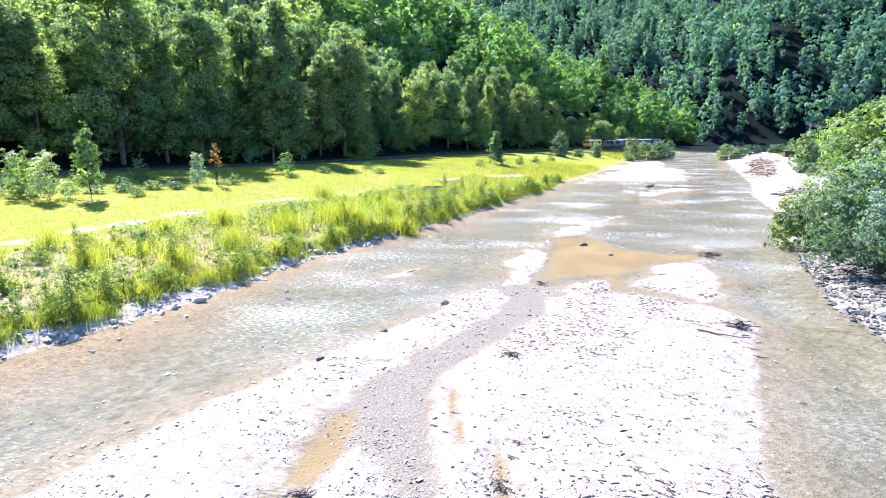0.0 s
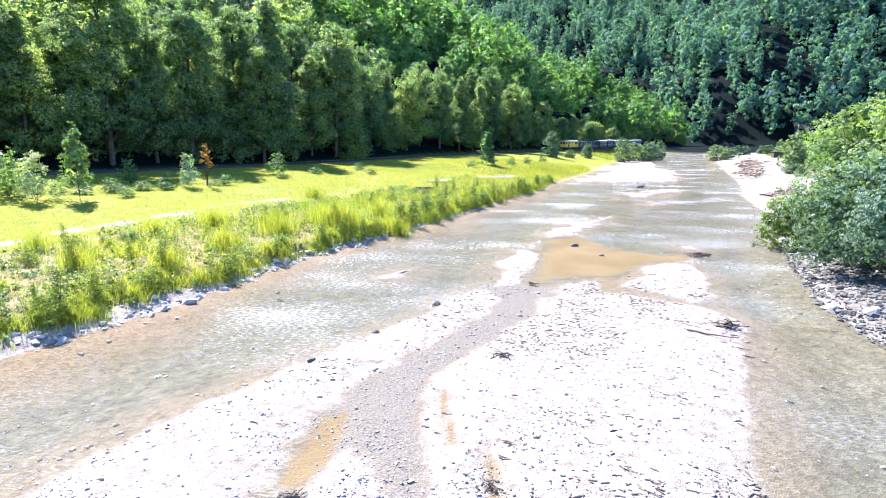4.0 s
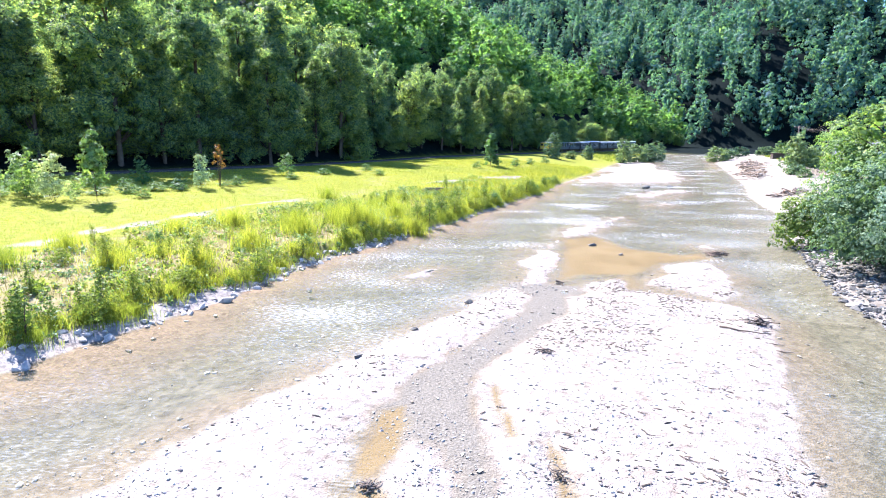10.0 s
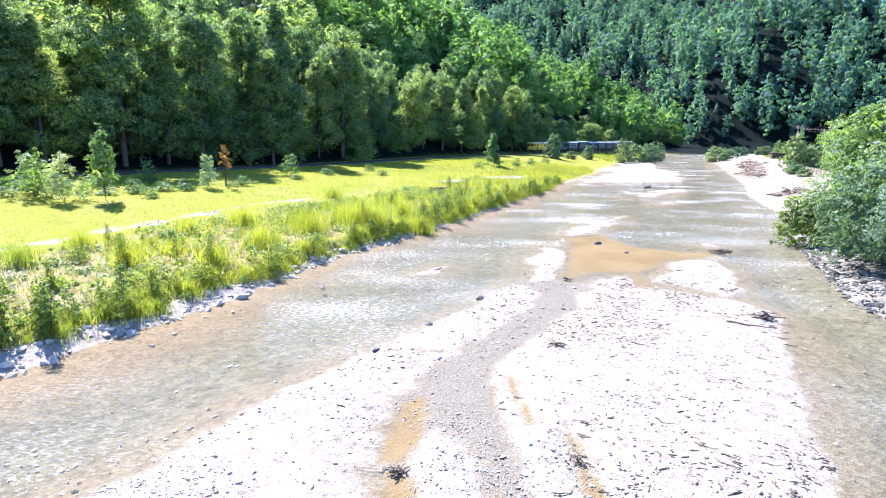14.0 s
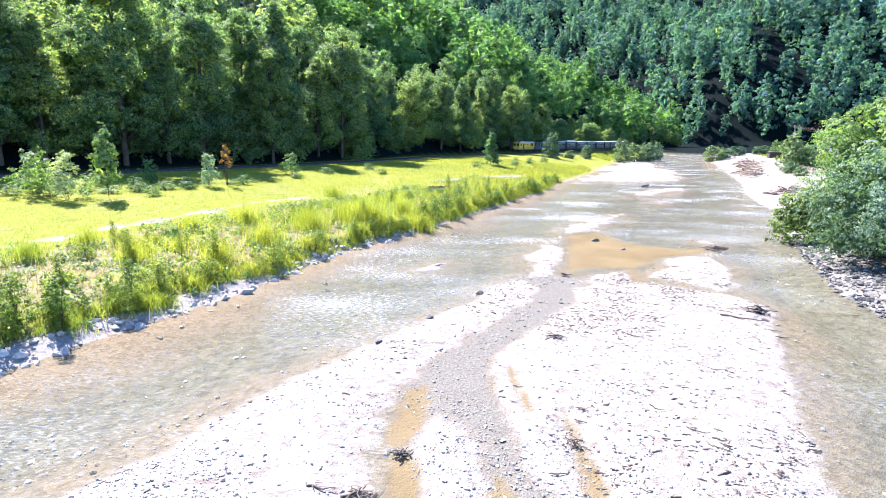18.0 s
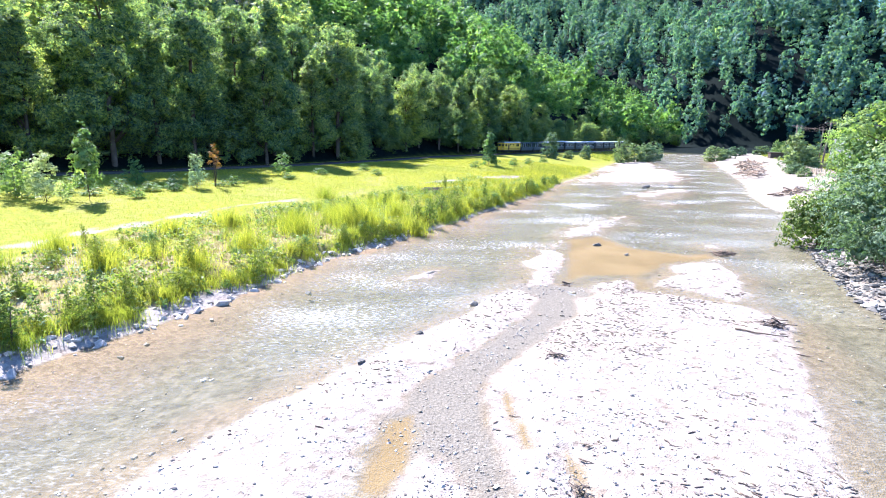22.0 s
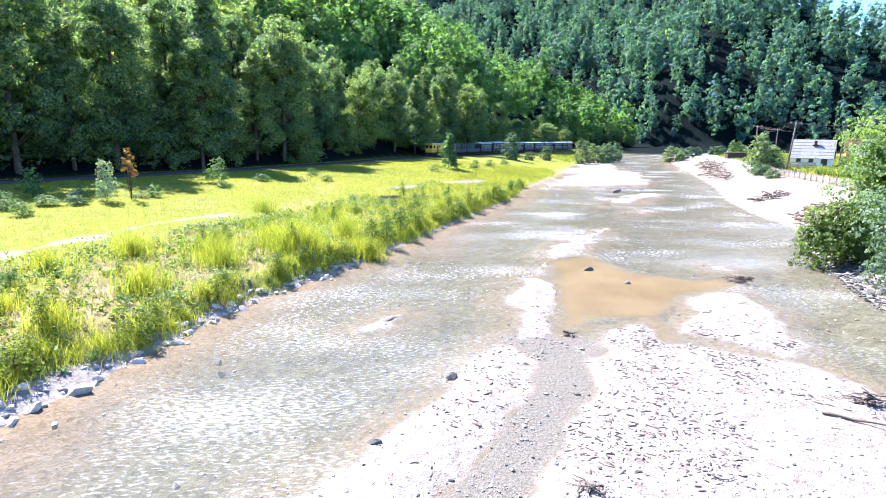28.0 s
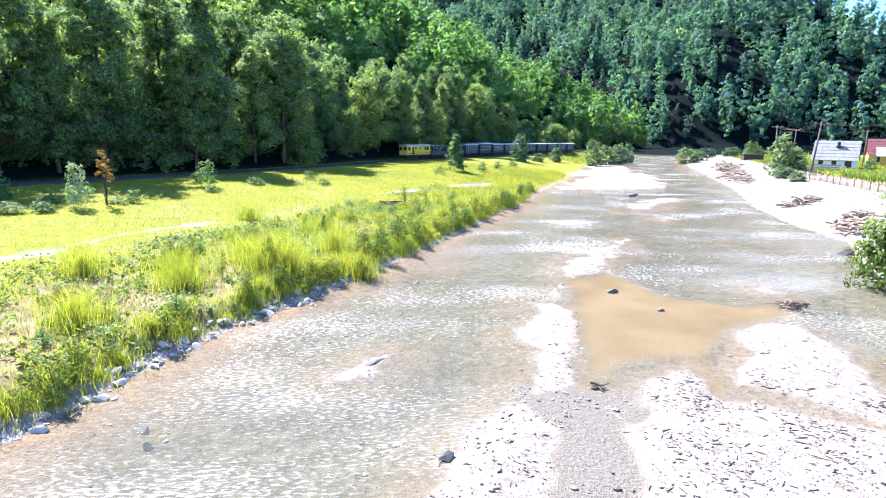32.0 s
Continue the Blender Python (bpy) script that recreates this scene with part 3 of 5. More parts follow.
# ---- plants ----
def leaf_cloud(rng, centres, radii, count, size, droop=0.25, fill=0.35, flatten=0.85, per=13, solid=0.8, whole=0.4, tri=False):
    """Leaves on short sprays that grow outwards from round clumps: arrays of corners and quads."""
    centres, radii = np.asarray(centres, float), np.asarray(radii, float)
    share = radii ** 1.9
    sprays = max(count // per, 1)
    pick = rng.choice(len(radii), sprays, p=share / share.sum())
    d = rng.normal(size=(sprays, 3))
    d[:, 2] = d[:, 2] * 0.9 + 0.15
    d /= np.linalg.norm(d, axis=1)[:, None]
    r = radii[pick]
    base = centres[pick] + d * (r * (0.98 - fill * rng.random(sprays) ** 2) * (0.8 + 0.3 * rng.random(sprays)))[:, None] * (1, 1, flatten)
    way = d + rng.normal(size=(sprays, 3)) * 0.45 - (0, 0, droop)
    way /= np.linalg.norm(way, axis=1)[:, None]
    reach = r * (0.08 + 0.24 * rng.random(sprays) ** 2)
    k = rng.integers(sprays, size=count)
    along_it = rng.random(count) ** 0.8
    pos = base[k] + way[k] * (reach[k] * along_it)[:, None]
    pos += rng.normal(size=(count, 3)) * (reach[k] * 0.25 + size * 0.3)[:, None] * (1, 1, 0.6)
    pos[:, 2] -= droop * reach[k] * along_it ** 2
    out = base[k] - centres.mean(0)
    out /= np.linalg.norm(out, axis=1)[:, None] + 1e-6
    nrm = solid * d[k] + whole * out + rng.normal(size=(count, 3)) * 0.32 + (0, 0, 0.2)
    nrm /= np.linalg.norm(nrm, axis=1)[:, None]
    u = np.cross(nrm, rng.normal(size=(count, 3)))
    u /= np.linalg.norm(u, axis=1)[:, None] + 1e-9
    v = np.cross(nrm, u)
    ln = size * (0.55 + 0.9 * rng.random(count))[:, None]
    w = ln * 0.58
    if tri:
        corners = np.stack([pos - u * ln * 0.5, pos + v * w * 0.6 + u * ln * 0.3, pos - v * w * 0.6 + u * ln * 0.35], 1)
        return corners.reshape(-1, 3), np.arange(count * 3).reshape(-1, 3)
    corners = np.stack([pos - u * ln * 0.5, pos + v * w * 0.5 + u * ln * 0.08, pos + u * ln * 0.5, pos - v * w * 0.5 + u * ln * 0.08], 1)
    return corners.reshape(-1, 3), np.arange(count * 4).reshape(-1, 4)


def crown_puffs(rng, h, width, base, kind, n=56, big=1.0):
    """Clumps of a crown h high and width wide that begins at base times h."""
    out, rad = [], []
    lump = [(rng.random() * 6.283, 0.62 + 0.52 * rng.random()) for _ in range(7)]
    for k in range(n):
        f = (k + 0.5) / n
        zz = base + (1 - base) * f
        if kind == "cone":
            half = (1 - f) ** 0.8 * 0.5 + 0.05
        elif kind == "column":
            half = 0.5 * math.sin(math.pi * min(0.93, 0.2 + f * 0.74)) ** 0.6
        else:
            half = 0.5 * math.sin(math.pi * min(0.94, 0.2 + f * 0.72)) ** 0.5
        a = rng.random() * 0.8 + k * 2.4
        reach = lump[int(a / 6.283 * 7) % 7][1]
        off = width * half * reach * (0.62 + 0.38 * rng.random())
        pr = big * width * (0.085 + 0.095 * rng.random()) * (1.0 if f < 0.85 else 0.75)
        out.append((math.cos(a) * off, math.sin(a) * off, h * zz - pr * 0.4 + 0.035 * h * rng.normal()))
        rad.append(pr)
    for f in (0.3, 0.6):
        out.append((0, 0, h * (base + (1 - base) * f)))
        rad.append(width * 0.15)
    return out, rad


def crown_mesh(rng, puffs, rad, leaves, size, tri=False, **look_of):
    """Leaves of a crown: fine ones outside, and larger sprays that close its inside."""
    v, q = leaf_cloud(rng, puffs, rad, leaves, size, tri=tri, **look_of)
    core = np.asarray(puffs, float) * (0.72, 0.72, 0.96)
    v2, q2 = leaf_cloud(rng, core, np.asarray(rad) * 0.72, leaves // 9, size * (2.0 if tri else 3.0), tri=tri, fill=0.8)
    return np.concatenate([v, v2]), np.concatenate([q, q2 + len(v)])


def trunk_mesh(rng, h, r, puffs, name="trunk", limbs=7):
    bm = bmesh.new()
    lean = rng.normal(size=2) * 0.02 * h
    top = (lean[0], lean[1], h * 0.86)
    tube(bm, [(0, 0, -0.6), (0, 0, 0.5), (lean[0] * 0.4, lean[1] * 0.4, h * 0.4), top], [r * 1.35, r, r * 0.66, r * 0.12], 8)
    for k in range(min(limbs, len(puffs))):
        c = Vector(puffs[int(k * len(puffs) / limbs)])
        z0 = max(h * 0.12, c.z - 0.22 * h)
        a = Vector((lean[0] * z0 / h, lean[1] * z0 / h, z0))
        tube(bm, [a, a.lerp(c, 0.55) + Vector((0, 0, 0.02 * h)), c], [r * 0.4, r * 0.25, r * 0.06], 5)
    me = bpy.data.meshes.new(name)
    for f in bm.faces:
        f.smooth = True
    bm.to_mesh(me)
    bm.free()
    me.materials.append(M_BARK)
    return me


def tree_kind(seed, h, width, base, kind, leaves, size, mat=None, limbs=7, r=None):
    """A tree at the origin: an empty with its trunk and its crown."""
    rng = np.random.default_rng(seed)
    puffs, rad = crown_puffs(rng, h, width, base, kind)
    v, q = crown_mesh(rng, puffs, rad, leaves, size)
    top = new("tree")
    child("trunk", trunk_mesh(rng, h, r or h * 0.014 + 0.03, puffs, limbs=limbs), top)
    child("crown", mesh_of("crown", v, q, mat or M_LEAF), top)
    return top


def place(ob, x, y, turn, size=1.0, dz=-0.05):
    ob.matrix_basis = pose(x, y, ground_z(x, y) + dz, 0, 0, turn) @ Matrix.Scale(size, 4)


def along(line, step):
    """Points at even steps along a polyline, with its direction."""
    out, left = [], 0.0
    for (ax, ay), (bx, by) in zip(line[:-1], line[1:]):
        ln = math.hypot(bx - ax, by - ay)
        d = left
        while d < ln:
            out.append((ax + (bx - ax) * d / ln, ay + (by - ay) * d / ln, (bx - ax) / ln, (by - ay) / ln))
            d += step
        left = d - ln
    return out


def build_forest_edge():
    kinds = [tree_kind(101, 24, 12.5, 0.18, "round", 52000, 0.25), tree_kind(102, 28, 11.5, 0.18, "column", 52000, 0.25), tree_kind(103, 18, 12, 0.2, "round", 36000, 0.25), tree_kind(104, 26, 12, 0.16, "cone", 44000, 0.25), tree_kind(105, 11, 11, 0.02, "low", 26000, 0.26)]
    rng = np.random.default_rng(7)
    first = set()
    label = "tall leafy broadleaf tree at the forest edge beside the railway"
    for row, (step, back) in enumerate(((7.2, 3.0), (8.4, 11.5), (6.6, 5.0))):
        for x, y, dx, dy in along(EDGE[1:15], step):
            if y < 38 and x > -100 and row == 1:
                continue
            x, y = x - dy * (back + rng.normal() * 1.4) + rng.normal() * 1.2, y + dx * (back + rng.normal() * 1.4) + rng.normal() * 1.2
            far = y > 200
            k = int(rng.choice([2, 4, 2] if far else ([0, 1, 0, 3, 1], [0, 1, 3, 0], [4])[row]))
            size = (0.6 if far else 1.0) * (0.86 + 0.26 * rng.random()) * (1.02 - 0.21 * float(smooth(95, 140, y))) * ((0.94 if rng.random() < 0.72 else 0.7), 0.82, 0.72)[row]
            m = pose(x, y, ground_z(x, y) - 0.3, 0, 0, rng.random() * 360)
            if k in first:
                ob = copy_thing(kinds[k], m)
            else:
                ob, _ = kinds[k], first.add(k)
                ob.matrix_basis = m
            ob.scale = (size,) * 3
            tagged(ob, label, "tree", "trees along the forest edge")
    for k, ob in enumerate(kinds):
        if k not in first:
            place(ob, -60 - 9 * k, 110 + 6 * k, 0)
            tagged(ob, label, "tree", "trees along the forest edge")


def build_woods():
    """Trees further up the slopes, joined."""
    rng = np.random.default_rng(11)
    protos = []
    for k, (h, w, base, kind) in enumerate(((18, 11.5, 0.1, "round"), (21, 10, 0.1, "column"), (15, 11, 0.08, "round"), (21, 9.5, 0.06, "cone"))):
        r2 = np.random.default_rng(300 + k)
        puffs, rad = crown_puffs(r2, h, w, base, kind, 20, 1.5)
        protos.append([crown_mesh(r2, puffs, rad, n, s, True, solid=0.6, whole=0.8)[0] for n, s in ((4200, 0.6), (1900, 0.9), (1250, 1.05))])
    xs, ys = np.meshgrid(np.arange(-260, 560, 10.4), np.arange(20, 850, 10.4))
    xs, ys = xs.ravel() + rng.normal(size=xs.size) * 2.2, ys.ravel() + rng.normal(size=ys.size) * 2.2
    d1, s1 = seg_dist(xs, ys, EDGE)
    d2, s2 = seg_dist(xs, ys, EDGE_2)
    z, _, _ = shape(xs, ys)
    hill1, hill2 = (s1 > 0) & (d1 > np.where(ys > 285, 2, 18)) & (d1 < 360), (s2 > 0) & (d2 > 1) & (d2 < 430)
    ang = np.degrees(np.arctan2(xs, ys))
    elev = np.degrees(np.arctan2(z - 7, np.hypot(xs, ys - 6)))
    ok = (hill1 | hill2) & (ang > -43) & (ang < 42) & (elev < 13.2)
    verts = {"near": [], "spur": [], "far": []}
    on_hill1 = (hill1 & (~hill2 | (d1 > d2)))[ok]
    for x, y, zz, first, thin in zip(xs[ok], ys[ok], z[ok], on_hill1, (0.6 * vnoise(xs, ys, 26, 91) + 0.4 * vnoise(xs, ys, 11, 92))[ok]):
        far = math.hypot(x, y)
        v = protos[int(rng.integers(4))][0 if far < 190 else (1 if far < 390 else 2)]
        a = rng.random() * 6.283
        s = 0.75 + 0.5 * rng.random() ** 1.5
        tall = 0.9 + 0.25 * rng.random()
        if not first:
            s *= 0.95 if thin < 0.6 else 0.42
            tall *= 1.3 if thin < 0.6 else 0.9
        elif y < 130:
            s *= 0.85
        c, n = math.cos(a) * s, math.sin(a) * s
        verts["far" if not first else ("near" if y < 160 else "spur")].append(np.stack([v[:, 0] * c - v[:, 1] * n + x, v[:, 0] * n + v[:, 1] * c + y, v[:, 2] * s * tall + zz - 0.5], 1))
    for key, mat, label in (("near", M_LEAF, "dense broadleaf woods on the slope above the railway"), ("spur", M_SPUR, "bright green young woods on a steep spur"), ("far", M_HAZY_WOODS, "dense broadleaf woods covering the far slope, blue haze put into their colour")):
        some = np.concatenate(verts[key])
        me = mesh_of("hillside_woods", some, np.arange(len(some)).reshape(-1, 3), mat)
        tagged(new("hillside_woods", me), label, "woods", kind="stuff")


build_forest_edge()
build_woods()


# ---- single trees and bushes ----
def shrub_kind(name, seed, h, w, leaves, size, mat, puffs=9, stems=5, r=0.02, low=0.15):
    """A bush at the origin: an empty with its stems and its leaves."""
    rng = np.random.default_rng(seed)
    cs, rad = [], []
    for k in range(puffs):
        a, f = k * 2.4 + rng.random(), (k + 0.5) / puffs
        off = w * 0.5 * (0.75 - 0.55 * f) * (0.4 + 0.7 * rng.random())
        pr = w * (0.15 + 0.11 * rng.random()) * (1.1 - 0.45 * f)
        cs.append((math.cos(a) * off, math.sin(a) * off, h * (low + (0.93 - low) * f)))
        rad.append(pr)
    v, q = leaf_cloud(rng, cs, rad, leaves, size, fill=0.6)
    v[:, 2] = np.maximum(v[:, 2], 0.02)
    top = new(name)
    bm = bmesh.new()
    for k in range(stems):
        c = Vector(cs[int(k * puffs / stems)])
        tube(bm, [(0.05 * k * w / stems, 0, -0.1), c * 0.5 + Vector((0, 0, 0.08 * h)), c], [r, r * 0.8, r * 0.3], 5)
    part("stem", bm, M_BARK, top, flat=False)
    child("leaves", mesh_of("leaves", v, q, mat), top)
    return top


def build_single_trees():
    big = tree_kind(201, 9.8, 10.5, 0.05, "round", 48000, 0.17, M_BUSH, 12, 0.16)
    tagged(big, "dense green riverside tree leaning out over the stony bank", "tree")
    place(big, 29.3, 38.1, 20, 0.95)
    front = tree_kind(202, 6.0, 8.6, 0.14, "low", 44000, 0.125, M_WILLOW, 10, 0.09)
    tagged(front, "low spreading grey-green willow on the stony river bank", "tree")
    place(front, 23.9, 29.6, 70)
    lobe = shrub_kind("overhanging_shrub", 211, 3.8, 5.2, 9000, 0.18, M_SHRUB, 14)
    tagged(lobe, "leafy green shrub hanging over the water's edge", "shrub")
    place(lobe, 24.6, 38.6, 0)
    copy = copy_thing(front, pose(33.5, 33.5, ground_z(33.5, 33.5), 0, 0, 200))
    copy.scale = (1.15,) * 3
    tagged(copy, "bushy grey-green willow behind the stony bank", "tree")
    birch = tree_kind(203, 5.9, 2.7, 0.22, "cone", 3400, 0.15, M_BUSH, 8, 0.04)
    tagged(birch, "slim young birch tree with light green leaves on the meadow", "tree")
    place(birch, -28.6, 45.3, 0)
    silver = shrub_kind("willow_bush", 204, 3.9, 4.0, 3600, 0.17, M_SILVER)
    tagged(silver, "silvery grey-green willow bush on the meadow edge", "bush", "willow bushes on the meadow")
    place(silver, -30.9, 43.4, 40)
    for x, y, turn, s, label in ((-24.4, 55.2, 100, 0.86, "silvery white willow bush beside a withered orange sapling"), (-36.5, 47.5, 200, 0.8, "")):
        ob = copy_thing(silver, pose(x, y, ground_z(x, y), 0, 0, turn))
        ob.scale = (s * 0.75, s * 0.75, s)
        if label:
            ob["label"] = label
    dark = shrub_kind("alder_bush", 205, 4.0, 4.2, 2600, 0.2, M_BUSH, 14)
    tagged(dark, "dark green alder bush with loose branches on the meadow", "bush", "dark bushes on the meadow")
    place(dark, -34.0, 44.6, 0)
    spots = ((-31.4, 57.2, 0.68, 0.62), (-20.6, 71.5, 0.72, 0.8), (-39, 52, 0.7, 1.0), (-27.6, 57.5, 0.3, 0.5), (-29.3, 50.5, 0.33, 0.6), (-26.2, 47.6, 0.25, 0.45), (-33.2, 52.5, 0.3, 0.7), (-35.8, 55.0, 0.34, 0.9), (-22.6, 60, 0.28, 0.5), (-12.5, 83, 0.3, 0.55), (-10, 78, 0.22, 0.5), (12.5, 112, 0.45, 0.6), (4.5, 100, 0.3, 0.55), (16.5, 121, 0.35, 0.6), (21, 131, 0.35, 0.7), (-36.2, 44.2, 0.22, 0.6), (-33.4, 46.6, 0.2, 0.55), (-31.6, 47.2, 0.24, 0.5), (-30.2, 48.4, 0.18, 0.6), (-28.4, 49.8, 0.22, 0.5), (-27.4, 52.2, 0.2, 0.6), (-25.6, 53.0, 0.2, 0.5), (-26.4, 54.4, 0.26, 0.4), (-23.2, 58.6, 0.16, 0.5), (-37.5, 41.5, 0.25, 0.7), (-19.4, 68.6, 0.2, 0.5), (-17.2, 76, 0.22, 0.6))
    for n, (x, y, s, wide) in enumerate(spots):
        ob = copy_thing(dark, pose(x, y, ground_z(x, y), 0, 0, 67 * n))
        ob.scale = (wide, wide, s)
    orange = shrub_kind("withered_sapling", 206, 4.6, 1.7, 750, 0.16, M_ORANGE, 8, 7, 0.03, 0.45)
    tagged(orange, "thin sapling with withered orange leaves at the shade edge", "tree")
    place(orange, -23.5, 57.4, 0)
    fir = tree_kind(207, 6.3, 3.6, 0.05, "cone", 3600, 0.22, M_BUSH, 8, 0.06)
    tagged(fir, "young dark green tree standing alone on the meadow", "tree")
    place(fir, 7.3, 107.7, 0)
    pale = tree_kind(208, 6.8, 4.4, 0.04, "column", 7000, 0.2, M_WILLOW, 8, 0.08)
    tagged(pale, "pale grey-green rounded willow tree on the meadow", "tree", "willows along the far bank")
    place(pale, 26.7, 151.7, 0)
    for n, (x, y, s, wide) in enumerate(((39.5, 167, 0.62, 0.75), (47.5, 160, 1.02, 1.0), (53.5, 167, 0.8, 1.5), (60, 176, 0.85, 1.55), (66, 188, 0.95, 1.5), (33, 160, 0.35, 0.7), (65.2, 110, 1.12, 1.05), (68.2, 112, 0.75, 1.3), (71.5, 117, 0.7, 1.2), (83, 181, 0.72, 1.6), (89, 187, 0.5, 1.2), (105, 212, 0.55, 1.5), (112, 208, 0.5, 1.4), (119, 205, 0.55, 1.5), (127, 202, 0.6, 1.6), (62.2, 104.5, 0.3, 0.7), (59.5, 97, 0.25, 0.6), (88.5, 118.5, 0.42, 0.45))):
        ob = copy_thing(pale, pose(x, y, ground_z(x, y) - 0.1, 0, 0, 50 * n))
        ob.scale = (wide, wide, s)
    round_bush = shrub_kind("round_bush", 209, 5.2, 7.0, 3600, 0.3, M_BUSH, 12)
    tagged(round_bush, "large round dark green bush beside a low shed", "bush")
    place(round_bush, 101, 178, 0)
    dead = shrub_kind("bare_tree", 210, 21, 9, 650, 0.5, M_SHRUB, 12, 12, 0.2, 0.4)
    tagged(dead, "half-bare tree with thin yellowing leaves at the forest edge", "tree")
    place(dead, -49, 84, 0)


build_single_trees()


# ---- the left bank: shrubs, tall grass and meadow ----
def blades(rng, x, y, z, h, w, lean):
    """Grass blades as bent slivers: corners and triangles, two to a blade."""
    n = len(x)
    a, b = rng.random(n) * 6.283, rng.random(n) * 6.283
    d = np.stack([np.cos(a), np.sin(a), np.zeros(n)], 1)
    t = np.stack([np.cos(b), np.sin(b), np.zeros(n)], 1) * (w / 2)[:, None]
    p = np.stack([x, y, z], 1)
    up = np.array([0, 0, 1.0])
    mid = p + up * (h * 0.6)[:, None] + d * (lean * h * 0.25)[:, None]
    tip = p + up * h[:, None] + d * (lean * h)[:, None]
    v = np.stack([p - t, p + t, mid + t * 0.7, mid - t * 0.7, tip], 1).reshape(-1, 3)
    k = np.arange(n)[:, None] * 5
    f = np.concatenate([k + [0, 1, 2], k + [0, 2, 3], k + [3, 2, 4]], 1).reshape(-1, 3)
    return v, f


def build_left_bank():
    rng = np.random.default_rng(21)
    kinds = [shrub_kind("riverside_shrub", 401, 1.1, 1.6, 3200, 0.062, M_SHRUB, 18), shrub_kind("riverside_shrub", 402, 1.5, 1.3, 3200, 0.058, M_SHRUB, 18), shrub_kind("riverside_shrub", 403, 0.8, 1.4, 2600, 0.058, M_BUSH, 16), shrub_kind("riverside_shrub", 404, 2.3, 1.15, 2800, 0.062, M_SHRUB, 20, 4)]
    labels = ["bushy bright green shrub on the river bank", "leafy green shrub growing at the water's edge", "low dark green shrub over the stony bank", "tall narrow green sapling on the dry river bank"]
    for ob, label in zip(kinds, labels):
        tagged(ob, label, "shrub", "shrubs along the left river bank")
    spots = [(-13.9, 17.5, 3, 1.0), (-14.6, 18.1, 1, 1.0), (-12.8, 19.5, 0, 1.0), (-13.1, 20.5, 3, 0.9), (-15.7, 25.1, 3, 0.85), (-12.0, 26.0, 3, 0.8), (-13.2, 20.2, 1, 0.6), (-6.6, 39.1, 3, 0.9), (-2.5, 41.0, 1, 0.9)]
    for x, y, dx, dy in along([(-15.2, 11.5)] + LEFT_BANK[3:13], 1.05):
        back = (1.45 if y < 24 else 0.7) + abs(rng.normal()) * 0.6
        k = int(rng.choice([0, 0, 1, 1, 2]))
        spots.append((x - dy * back, y + dx * back, k, 0.4 + 0.85 * rng.random() ** 1.3))
    for n in range(85):
        y = 16 + 55 * rng.random() ** 1.2
        k = next(i for i in range(2, 14) if LEFT_BANK[i + 1][1] > y)
        (ax, ay), (bx, by) = LEFT_BANK[k], LEFT_BANK[k + 1]
        x = ax + (bx - ax) * (y - ay) / (by - ay) - 2.2 - 9 * rng.random()
        spots.append((x, y, int(rng.choice([0, 1, 2, 3])), 0.35 + 0.5 * rng.random()))
    used = set()
    for x, y, k, s in spots:
        m = pose(x, y, ground_z(x, y) - 0.04, 0, 0, rng.random() * 360)
        if k in used:
            ob = copy_thing(kinds[k], m)
        else:
            ob = kinds[k]
            ob.matrix_basis = m
            used.add(k)
        ob.scale = (s, s, s * (0.85 + 0.3 * rng.random()))
    # tall grass in tufts
    tx, ty, th = [], [], []
    tufts = [(-15.7, 25.4, 1.5), (-12.0, 26.4, 1.4), (-14.7, 38.1, 1.5), (-16.9, 34.4, 1.2), (-11.2, 31.2, 1.7), (-10.2, 37.4, 1.9), (-6.9, 39.3, 2.3), (-5.8, 39.0, 2.0), (-2.5, 41.0, 1.6), (-5.9, 51, 1.5), (-11.9, 54.7, 1.4), (2.6, 57, 1.5), (-20.3, 24.7, 1.3), (-20, 28.7, 1.3), (-9.5, 36, 1.6), (-4.2, 44, 1.8), (-8.5, 41.5, 1.7)]
    for n in range(50):
        y = 14 + 64 * rng.random() ** 1.15
        k = next(i for i in range(2, 14) if LEFT_BANK[i + 1][1] > y)
        (ax, ay), (bx, by) = LEFT_BANK[k], LEFT_BANK[k + 1]
        tufts.append((ax + (bx - ax) * (y - ay) / (by - ay) - 0.9 - 10 * rng.random() ** 1.6, y, 0.3 + 0.7 * rng.random() ** 1.6))
    for x, y, dx, dy in along([(-15.2, 11.5)] + LEFT_BANK[3:13], 0.9):
        back = (1.1 if y < 24 else 0.5) + 0.9 * rng.random()
        tufts.append((x - dy * back, y + dx * back, 0.35 + 0.55 * rng.random() ** 1.5))
    for x, y, h in tufts:
        n = int(150 + 330 * h)
        r = (0.3 + 0.32 * h) * np.abs(rng.normal(size=n)) * 0.85
        a = rng.random(n) * 6.283
        tx.append(x + r * np.cos(a))
        ty.append(y + r * np.sin(a))
        th.append(h * (0.35 + 0.7 * rng.random(n)))
    tx, ty, th = map(np.concatenate, (tx, ty, th))
    z = shape(tx, ty)[0]
    v, f = blades(rng, tx, ty, z - 0.03, th, 0.011 + 0.01 * rng.random(len(tx)), 0.2 + 0.5 * rng.random(len(tx)))
    tagged(new("tall_grass", mesh_of("tall_grass", v, f, M_TALL)), "tall bright green grass tufts on the dry river bank", "grass", kind="stuff")
